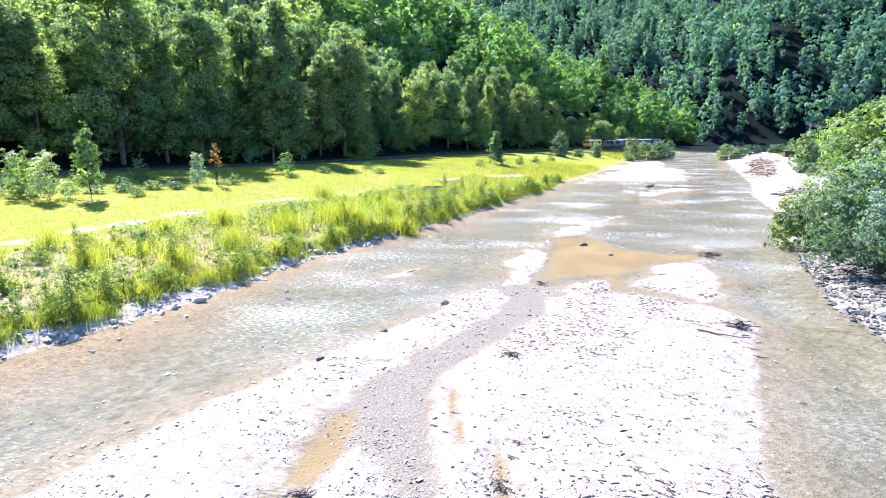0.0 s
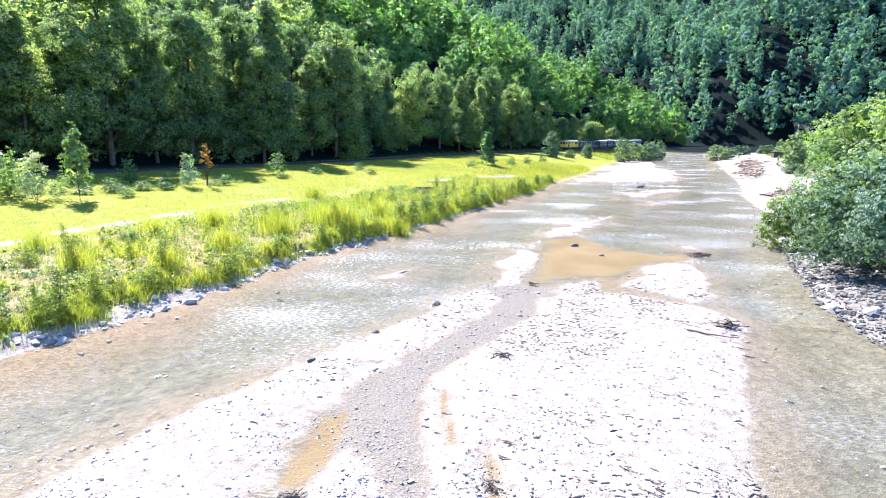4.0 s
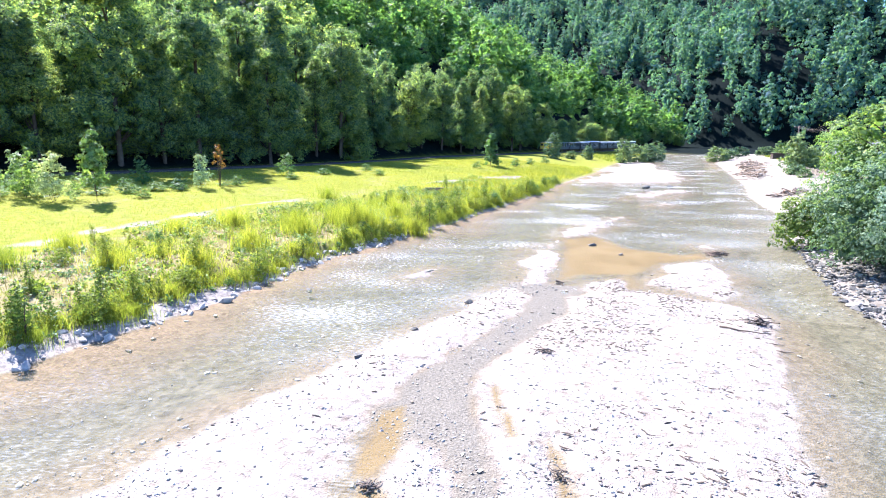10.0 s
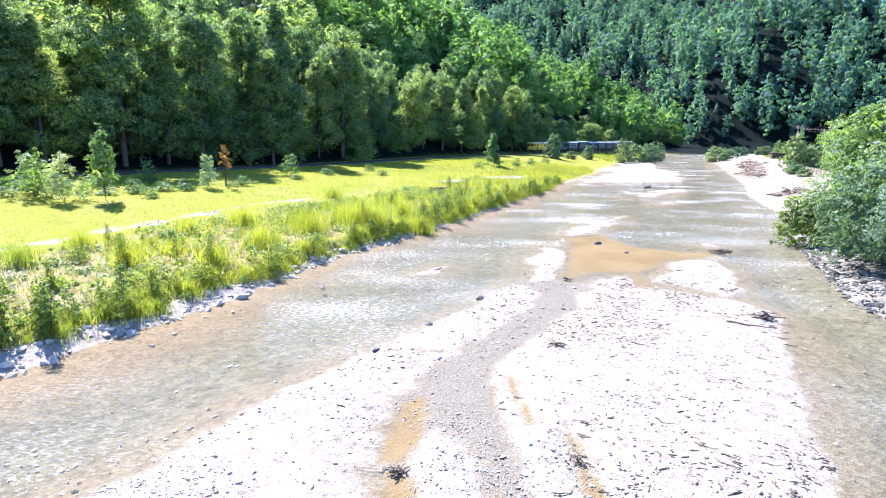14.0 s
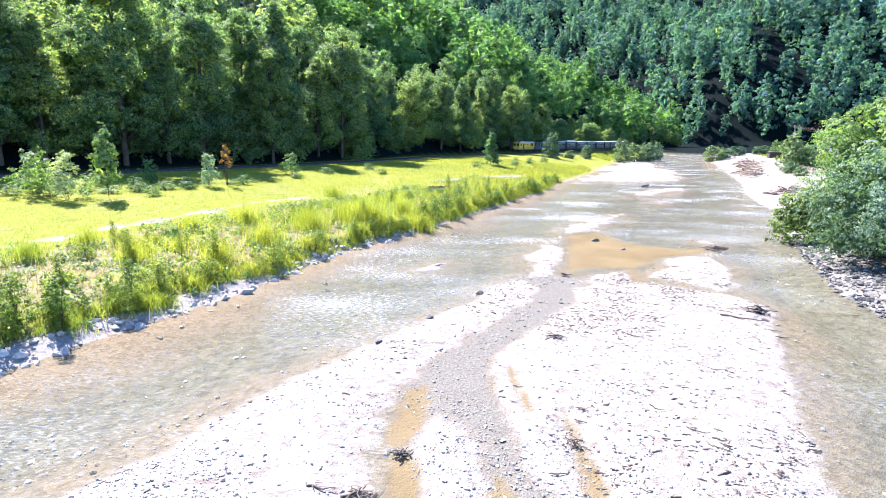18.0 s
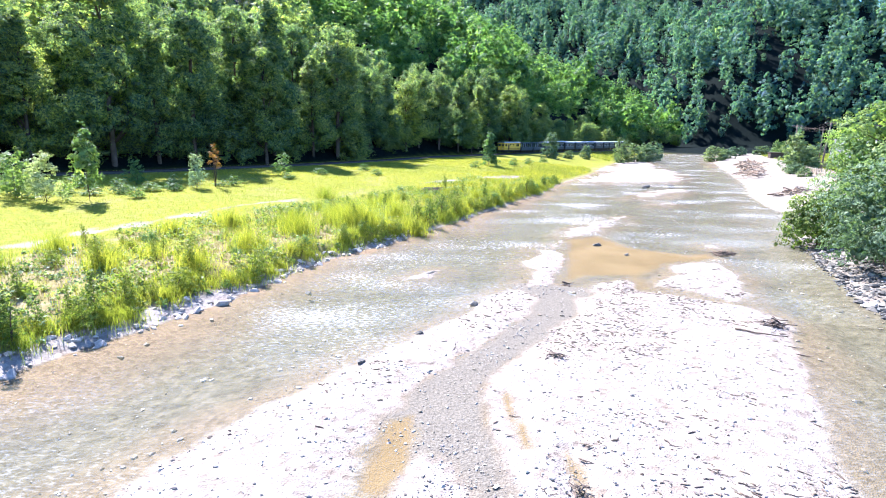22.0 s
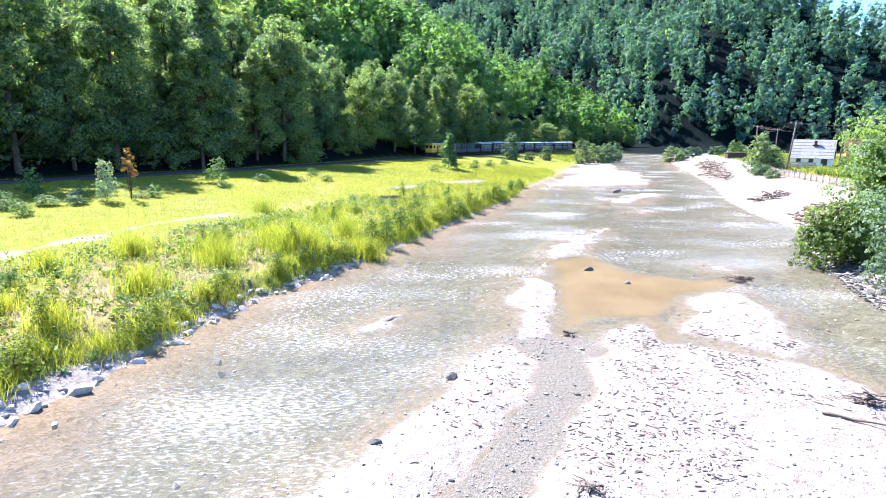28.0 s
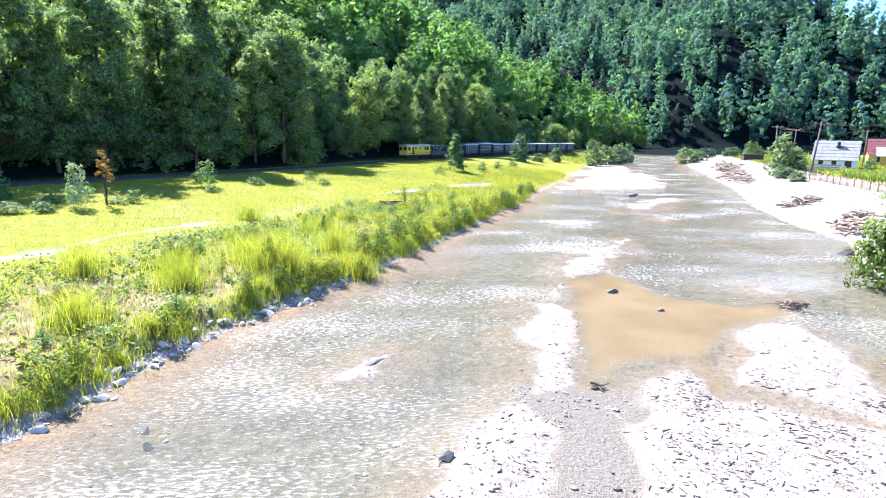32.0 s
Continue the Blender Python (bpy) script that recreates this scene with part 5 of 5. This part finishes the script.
def track_at(s):
    """The place s metres along the railway and its heading in radians."""
    for (ax, ay), (bx, by) in zip(TRACK[:-1], TRACK[1:]):
        ln = math.hypot(bx - ax, by - ay)
        if s <= ln:
            return ax + (bx - ax) * s / ln, ay + (by - ay) * s / ln, math.atan2(by - ay, bx - ax)
        s -= ln
    return bx, by, math.atan2(by - ay, bx - ax)


def build_railway():
    bed = tagged(new("railway_track"), "narrow-gauge railway track on a low ballast bed", "railway", kind="structure")
    for side in (-0.38, 0.38):
        bm = bmesh.new()
        prev = None
        for k in range(0, 150):
            x, y, a = track_at(70 + 2 * k)
            nx, ny = -math.sin(a), math.cos(a)
            ring = [bm.verts.new((x + nx * (side + o), y + ny * (side + o), RAIL_Z + h)) for o, h in ((-0.03, -0.1), (0.03, -0.1), (0.03, 0.0), (-0.03, 0.0))]
            if prev:
                for i in range(4):
                    bm.faces.new((prev[i], prev[(i + 1) % 4], ring[(i + 1) % 4], ring[i]))
            prev = ring
        part("rail", bm, M_IRON, bed)
    bm = box(bmesh.new(), -0.1, 0.1, -0.75, 0.75, -0.07, 0.07, 0.01)
    first = part("sleeper", bm, M_SLEEPER, bed)
    for k in range(230):
        x, y, a = track_at(120 + 0.75 * k)
        ob = first if k == 0 else child("sleeper", first.data, bed)
        ob.matrix_basis = pose(x, y, RAIL_Z - 0.17, 0, 0, math.degrees(a))
    bm = bmesh.new()
    prev = None
    for k in range(0, 150):
        x, y, a = track_at(70 + 2 * k)
        nx, ny = -math.sin(a), math.cos(a)
        ring = [bm.verts.new((x + nx * o, y + ny * o, z)) for o, z in ((-1.7, 1.6), (-1.0, RAIL_Z - 0.14), (1.0, RAIL_Z - 0.14), (1.7, 1.6))]
        if prev:
            for i in range(3):
                bm.faces.new((prev[i], prev[i + 1], ring[i + 1], ring[i]))
        prev = ring
    part("ballast", bm, M_BALLAST, bed)


def wheels(top, xs):
    for x in xs:
        for y in (-0.4, 0.4):
            bm = bmesh.new()
            bmesh.ops.create_cone(bm, cap_ends=True, segments=16, radius1=0.36, radius2=0.34, depth=0.12, matrix=Matrix.Translation((x, y, 0.36)) @ Matrix.Rotation(math.pi / 2, 4, "X"))
            part("wheel", bm, M_IRON, top, flat=False)


def arched(bm, x0, x1, half, z0, rise, thick=0.06, n=8):
    """A shallow arched roof along x."""
    rows = []
    for x in (x0, x1):
        up = [bm.verts.new((x, half * math.cos(math.pi * k / n), z0 + rise * math.sin(math.pi * k / n))) for k in range(n + 1)]
        lo = [bm.verts.new((x, half * 0.97 * math.cos(math.pi * k / n), z0 - thick + (rise) * math.sin(math.pi * k / n))) for k in range(n + 1)]
        rows.append((up, lo))
    (ua, la), (ub, lb) = rows
    for k in range(n):
        bm.faces.new((ua[k], ua[k + 1], ub[k + 1], ub[k]))
        bm.faces.new((lb[k], lb[k + 1], la[k + 1], la[k]))
        for u, l in ((ua, la), (lb, ub)):
            bm.faces.new((u[k], l[k], l[k + 1], u[k + 1]))
    for k in (0, n):
        bm.faces.new((ua[k], ub[k], lb[k], la[k]))
    return bm


def locomotive():
    top = tagged(new("locomotive"), "yellow narrow-gauge diesel locomotive hauling a line of coaches", "locomotive")
    part("frame", box(bmesh.new(), -4.8, 4.8, -1.05, 1.05, 0.55, 0.9, 0.04), M_IRON, top)
    part("body", box(bmesh.new(), -4.7, 4.7, -1.1, 1.1, 0.91, 2.95, 0.12), M_YELLOW, top)
    part("roof", arched(bmesh.new(), -4.75, 4.75, 1.15, 2.96, 0.22), M_ROOF, top, "grey arched roof")
    for side in (-1, 1):
        for x, w, z0, z1 in ((-3.9, 0.8, 1.95, 2.65), (2.55, 0.7, 1.9, 2.7), (3.5, 0.7, 1.9, 2.7), (-1.4, 0.5, 2.2, 2.6), (0.4, 0.5, 2.2, 2.6)):
            y = 1.1 * side
            part("window", box(bmesh.new(), x - w / 2, x + w / 2, min(y, y + 0.02 * side), max(y, y + 0.02 * side), z0, z1), M_GLASS, top)
        y = 1.1 * side
        part("door", box(bmesh.new(), -2.7, -2.05, min(y, y + 0.03 * side), max(y, y + 0.03 * side), 1.0, 2.6, 0.005), M_IRON, top, "dark open door")
        part("stripe", box(bmesh.new(), -4.6, 4.6, min(y, y + 0.012 * side), max(y, y + 0.012 * side), 1.25, 1.35), M_IRON, top)
    for y in (-0.55, 0.55):
        part("window", box(bmesh.new(), -4.73, -4.69, y - 0.38, y + 0.38, 1.95, 2.65), M_GLASS, top)
        bm = bmesh.new()
        bmesh.ops.create_cone(bm, cap_ends=True, segments=12, radius1=0.12, radius2=0.12, depth=0.1, matrix=Matrix.Translation((-4.75, y, 1.4)) @ Matrix.Rotation(math.pi / 2, 4, "Y"))
        part("headlight", bm, M_PALE, top)
    bm = bmesh.new()
    bmesh.ops.create_cone(bm, cap_ends=True, segments=10, radius1=0.1, radius2=0.1, depth=0.4, matrix=Matrix.Translation((0.8, 0, 3.35)))
    part("exhaust", bm, M_IRON, top)
    part("coupler", box(bmesh.new(), 4.7, 5.3, -0.12, 0.12, 0.6, 0.8, 0.03), M_IRON, top)
    wheels(top, (-3.4, -2.2, 2.2, 3.4))
    return top


def coach(kind):
    ln = 7.3
    top = new("passenger_coach" if kind != "open" else "open_coach")
    part("frame", box(bmesh.new(), -ln / 2, ln / 2, -0.95, 0.95, 0.5, 0.78, 0.03), M_IRON, top)
    high = 2.75 if kind == "open" else (3.12 if kind == "tall" else 2.92)
    if kind == "open":
        part("side_panel", box(bmesh.new(), -ln / 2 + 0.1, ln / 2 - 0.1, -1.02, -0.96, 0.79, 1.6, 0.01), M_COACH, top)
        part("side_panel", box(bmesh.new(), -ln / 2 + 0.1, ln / 2 - 0.1, 0.96, 1.02, 0.79, 1.6, 0.01), M_COACH, top)
        part("floor", box(bmesh.new(), -ln / 2 + 0.1, ln / 2 - 0.1, -0.95, 0.95, 0.79, 0.86), M_SLEEPER, top)
        for k in range(7):
            for y in (-0.99, 0.99):
                x = -ln / 2 + 0.2 + k * (ln - 0.4) / 6
                part("post", box(bmesh.new(), x - 0.06, x + 0.06, y - 0.05, y + 0.05, 1.61, high - 0.02, 0.01), M_PALE if k in (1, 2, 3) else M_COACH, top)
        for k in range(4):
            x = -2.4 + 1.6 * k
            part("bench", box(bmesh.new(), x - 0.2, x + 0.2, -0.9, 0.9, 1.15, 1.25, 0.02), M_SLEEPER, top)
    else:
        part("body", box(bmesh.new(), -ln / 2 + 0.45, ln / 2 - 0.45, -1.02, 1.02, 0.79, high, 0.05), M_COACH, top)
        for side in (-1, 1):
            for k in range(6):
                x = -2.55 + k * 1.02
                y = 1.02 * side
                w = part("window_frame", box(bmesh.new(), x - 0.36, x + 0.36, min(y, y + 0.02 * side), max(y, y + 0.02 * side), 1.62, 2.48, 0.005), M_PALE, top, "pale window frame")
                y = 1.042 * side
                part("pane", box(bmesh.new(), x - 0.29, x + 0.29, min(y, y + 0.01 * side), max(y, y + 0.01 * side), 1.69, 2.41), M_GLASS, w)
        for x in (-ln / 2 + 0.1, ln / 2 - 0.1):
            for y in (-0.9, 0.9):
                part("post", box(bmesh.new(), x - 0.04, x + 0.04, y - 0.04, y + 0.04, 0.79, high, 0.008), M_IRON, top)
            part("railing", box(bmesh.new(), x - 0.025, x + 0.025, -0.85, 0.85, 1.6, 1.66), M_IRON, top)
    part("roof", arched(bmesh.new(), -ln / 2, ln / 2, 1.15, high + 0.02, 0.3 if kind != "open" else 0.18), M_ROOF if kind != "open" else M_COACH, top, "pale grey arched roof" if kind != "open" else "dark roof")
    part("coupler", box(bmesh.new(), ln / 2, ln / 2 + 0.6, -0.1, 0.1, 0.58, 0.74, 0.02), M_IRON, top)
    wheels(top, (-2.6, -1.5, 1.5, 2.6))
    return top


build_railway()
LOCO = locomotive()
protos = {"open": coach("open"), "closed": coach("closed"), "tall": coach("tall")}
tags = {"open": ("dark open-sided narrow-gauge coach with upright posts", "wagon"), "closed": ("dark blue-green narrow-gauge coach with a pale roof", "wagon"), "tall": ("taller blue-green narrow-gauge coach with a bright pale roof", "wagon")}
TRAIN = [(LOCO, 5.0)]
started = set()
for n, kind in enumerate(("open", "open", "closed", "tall", "closed", "closed", "closed", "closed", "closed", "closed", "closed", "closed")):
    ob = copy_thing(protos[kind], pose(0, 0, 0)) if kind in started else protos[kind]
    started.add(kind)
    tagged(ob, *tags[kind], "coaches of the train")
    TRAIN.append((ob, 10.5 + 7.85 * n + 3.65))


# ---- houses, poles and fences across the river ----
M_WHITE = plain("whitewashed_wall", (0.72, 0.76, 0.78), 0.85, 0, 0.06, 1.2, 0.1)
M_SLATE = plain("weathered_grey_roof_sheets", (0.26, 0.25, 0.24), 0.8, 0, 0.18, 1.5, 0.3)
M_RED = plain("red_metal_roof", (0.17, 0.055, 0.055), 0.5, 0, 0.2, 1.0, 0.1)
M_OCHRE = plain("ochre_yellow_wall", (0.60, 0.42, 0.12), 0.85, 0, 0.1, 1.2, 0.1)
M_WOOD = plain("weathered_grey_fence_wood", (0.34, 0.29, 0.22), 0.9, 0, 0.25, 5.0, 0.4, True)
M_DARKWOOD = plain("dark_boarded_wood", (0.07, 0.055, 0.045), 0.9, 0, 0.3, 4.0, 0.4)
M_POLE = plain("grey_tarred_pole", (0.15, 0.12, 0.10), 0.9, 0, 0.3, 3.0, 0.4)


def gable_house(name, ln, deep, wall_h, rise, wall_mat, roof_mat, gable_mat, label, windows=3):
    """A house along x with its front towards -y."""
    top = tagged(new(name), label, "house")
    hx, hy = ln / 2, deep / 2
    bm = bmesh.new()
    box(bm, -hx, hx, -hy, -hy + 0.3, -0.6, wall_h)
    part("wall", bm, wall_mat, top)
    part("wall", box(bmesh.new(), -hx, hx, hy - 0.3, hy, -0.6, wall_h), wall_mat, top)
    for s in (-1, 1):
        x0, x1 = (-hx, -hx + 0.3) if s < 0 else (hx - 0.3, hx)
        part("wall", box(bmesh.new(), x0, x1, -hy + 0.3, hy - 0.3, -0.6, wall_h), wall_mat, top)
        bm = bmesh.new()
        vs = [bm.verts.new((x, y, z)) for x in (x0, x1) for y, z in ((-hy, wall_h + 0.003), (hy, wall_h + 0.003), (0, wall_h + rise - 0.05))]
        for f in ((0, 1, 2), (5, 4, 3), (0, 3, 4, 1), (1, 4, 5, 2), (2, 5, 3, 0)):
            bm.faces.new([vs[i] for i in f])
        part("gable", bm, gable_mat, top, "dark boarded gable")
    for s in (-1, 1):
        bm = bmesh.new()
        ov, o2, th = 0.45, 0.4, 0.1
        drop = rise / hy * ov
        a = [(x, s * y, z) for x in (-hx - o2, hx + o2) for y, z in ((0, wall_h + rise), (hy + ov, wall_h - drop), (hy + ov, wall_h - drop + th), (0, wall_h + rise + th))]
        vs = [bm.verts.new(p) for p in a]
        for f in ((0, 1, 2, 3), (7, 6, 5, 4), (0, 4, 5, 1), (1, 5, 6, 2), (2, 6, 7, 3)):
            bm.faces.new([vs[i] for i in f])
        bmesh.ops.recalc_face_normals(bm, faces=bm.faces)
        slope = part("roof", bm, roof_mat, top)
        rows = 6
        for k in range(1, rows):
            f = k / rows
            y, z = s * (hy + ov) * f, wall_h + rise + th - (rise + drop) * f
            part("roof_batten", box(bmesh.new(), -hx - o2, hx + o2, y - 0.03, y + 0.03, z - 0.02, z + 0.035), roof_mat, slope)
    for k in range(windows):
        x = -hx + ln * (k + 0.6) / (windows + 0.2)
        fr = part("window_frame", box(bmesh.new(), x - 0.5, x + 0.5, -hy - 0.04, -hy - 0.002, 0.75, wall_h - 0.35, 0.01), M_PALE, top)
        part("pane", box(bmesh.new(), x - 0.4, x + 0.4, -hy - 0.055, -hy - 0.042, 0.85, wall_h - 0.45), M_GLASS, fr)
    return top


def build_houses():
    h1 = gable_house("house", 7.4, 6.6, 2.3, 3.5, M_WHITE, M_SLATE, M_DARKWOOD, "whitewashed cottage with a steep weathered grey sheet roof")
    h1.matrix_basis = pose(90.0, 129.5, 1.5, 0, 0, -41)
    bm = box(bmesh.new(), 0.1, 0.6, -1.45, -0.95, 4.4, 5.7, 0.02)
    box(bm, -0.1, 1.0, -1.6, -0.8, 4.55, 4.8, 0.02)
    part("chimney", bm, M_DARKWOOD, h1, "short dark chimney")
    part("door", box(bmesh.new(), 2.2, 3.0, -3.36, -3.302, -0.2, 1.9, 0.01), M_DARKWOOD, h1)
    h2 = gable_house("house", 13, 8, 2.9, 3.4, M_OCHRE, M_RED, M_OCHRE, "ochre house with a dark red roof and a grey porch", 4)
    h2.matrix_basis = pose(119, 146, 1.6, 0, 0, -36)
    bm = bmesh.new()
    vs = [bm.verts.new(p) for p in ((-5.2, -6.4, 2.2), (5.8, -6.4, 2.2), (5.8, -3.2, 4.4), (-5.2, -3.2, 4.4), (-5.2, -6.4, 2.3), (5.8, -6.4, 2.3), (5.8, -3.2, 4.5), (-5.2, -3.2, 4.5))]
    for f in ((3, 2, 1, 0), (4, 5, 6, 7), (0, 1, 5, 4), (1, 2, 6, 5), (2, 3, 7, 6), (3, 0, 4, 7)):
        bm.faces.new([vs[i] for i in f])
    part("porch_roof", bm, M_SLATE, h2, "pale grey porch roof")
    for x in (-5, -1.5, 2, 5.5):
        part("porch_post", box(bmesh.new(), x - 0.08, x + 0.08, -6.2, -6.04, -0.5, 2.2, 0.01), M_WOOD, h2)
    part("dormer", box(bmesh.new(), -1.4, -0.3, -5.6, -4.3, 2.9, 4.2, 0.2), M_DARKWOOD, h2, "dark arched dormer")
    shed = tagged(new("shed"), "low dark boarded shed under a bush", "shed")
    shed.matrix_basis = pose(98.5, 173.5, ground_z(98.5, 173.5) - 0.1, 0, 0, -15)
    part("wall", box(bmesh.new(), -2.6, 2.6, -1.5, 1.5, 0, 1.7, 0.02), M_DARKWOOD, shed)
    part("roof", box(bmesh.new(), -2.9, 2.9, -1.8, 1.8, 1.71, 1.83, 0.02), M_DARKWOOD, shed)


def power_pole(x, y, h, lean=0.0, arms=1, turn=0.0, label="tarred wooden power pole with a crossarm and insulators"):
    top = tagged(new("power_pole"), label, "pole", "power poles across the river")
    top.matrix_basis = pose(x, y, ground_z(x, y) - 0.3, 0, lean, turn)
    part("pole", tube(bmesh.new(), [(0, 0, 0), (0, 0, h * 0.5), (0, 0, h)], [0.17, 0.145, 0.12], 10), M_POLE, top, flat=False)
    for k in range(arms):
        z = h - 0.35 - 0.9 * k
        part("crossarm", box(bmesh.new(), -1.0, 1.0, 0.12, 0.22, z - 0.06, z + 0.06, 0.01), M_POLE, top)
        for ox in (-0.85, 0.0, 0.85):
            part("insulator", tube(bmesh.new(), [(ox, 0.17, z + 0.06), (ox, 0.17, z + 0.14), (ox, 0.17, z + 0.24)], [0.04, 0.07, 0.045], 8), M_PALE, top, flat=False)
    return top


def build_poles():
    spots = [(109, 171, 9.2, 0, 1), (79, 133, 9.2, -2, 1), (67.1, 104.9, 9.2, 4, 1), (80.7, 99.5, 10.2, 1.5, 2), (102, 92, 9.5, 0, 1), (104, 139, 8.6, 0, 1)]
    for x, y, h, lean, arms in spots:
        power_pole(x, y, h, lean, arms, -25)
    ends = [(x + math.sin(radians(lean)) * h, y, ground_z(x, y) - 0.3 + h - 0.15) for x, y, h, lean, _ in spots]
    for a, b in ((0, 1), (1, 2), (2, 3), (3, 4), (1, 5)):
        wires = tagged(new("power_line"), "thin dark wires sagging between the power poles", "cable")
        for off in (-0.8, 0.0, 0.8):
            pa, pb = Vector(ends[a]) + Vector((off, 0, 0)), Vector(ends[b]) + Vector((off, 0, 0))
            part("wire", tube(bmesh.new(), [pa.lerp(pb, k / 10) - Vector((0, 0, 1.0 * 4 * (k / 10) * (1 - k / 10))) for k in range(11)], 0.014, 4), M_POLE, wires, flat=False)


def build_fence():
    rng = np.random.default_rng(71)
    line = [(65.5, 107), (63.2, 101), (59.2, 88.6), (55.8, 78.7), (51.5, 67), (48, 57)]
    fence = tagged(new("picket_fence"), "weathered grey wooden picket fence round the maize garden", "fence")
    bm = box(bmesh.new(), -0.05, 0.05, -0.012, 0.012, -0.15, 1.15)
    picket = bpy.data.meshes.new("picket")
    bmesh.ops.bevel(bm, geom=[e for e in bm.edges if all(v.co.z > 1 for v in e.verts)], offset=0.01, segments=1, affect="EDGES")
    bm.to_mesh(picket)
    bm.free()
    picket.materials.append(M_WOOD)
    for k, (x, y, dx, dy) in enumerate(along(line, 0.26)[:230]):
        a = math.degrees(math.atan2(dy, dx))
        ob = child("picket", picket, fence)
        ob.matrix_basis = pose(x, y, ground_z(x, y), rng.normal() * 3, rng.normal() * 3, a) @ Matrix.Diagonal((1, 1, 0.85 + 0.25 * rng.random(), 1))
        if k % 9 == 0:
            part("post", box(bmesh.new(), -0.045, 0.045, -0.045, 0.045, -0.3, 1.2, 0.01), M_WOOD, fence).matrix_basis = pose(x + 0.1 * dy, y - 0.1 * dx, ground_z(x, y), 0, 0, a)
            for h in (0.35, 0.95):
                part("rail", box(bmesh.new(), 0, 2.34, 0.02, 0.06, h - 0.04, h + 0.04), M_WOOD, fence).matrix_basis = pose(x, y, ground_z(x, y), 0, 0, a)
    rails = tagged(new("rail_fence"), "low brown plank fence beside the cottage", "fence")
    for k in range(8):
        x, y = 70 + 1.6 * k, 118 - 0.2 * k
        z = ground_z(x, y)
        part("post", box(bmesh.new(), x - 0.07, x + 0.07, y - 0.07, y + 0.07, z - 0.2, z + 1.5, 0.01), M_WOOD, rails)
        if k < 7:
            for h in (0.4, 0.8, 1.2):
                part("plank", box(bmesh.new(), x + 0.07, x + 1.6, y - 0.12, y - 0.075, z + h - 0.12, z + h + 0.12, 0.008), M_WOOD, rails)


build_houses()
build_poles()
build_fence()


# ---- what moves ----
FRONT = [(0, 254.6), (3, 246.6), (6, 238.7), (9.5, 230.2), (13, 222.3), (16, 216.0), (19, 210.0), (21, 206.0), (23, 201.8), (25, 197.3), (26.5, 193.0), (28, 188.4), (30, 182.2), (32, 175.3)]


def motions():
    for ob, back in TRAIN:
        rows = []
        for t, s in FRONT:
            xa, ya, _ = track_at(s + back - 2.5)
            xb, yb, _ = track_at(s + back + 2.5)
            x, y, _ = track_at(s + back)
            rows.append((t, pose((xa + xb) / 2, (ya + yb) / 2, RAIL_Z, 0, 0, math.degrees(math.atan2(yb - ya, xb - xa)))))
        walk(ob, rows)


motions()
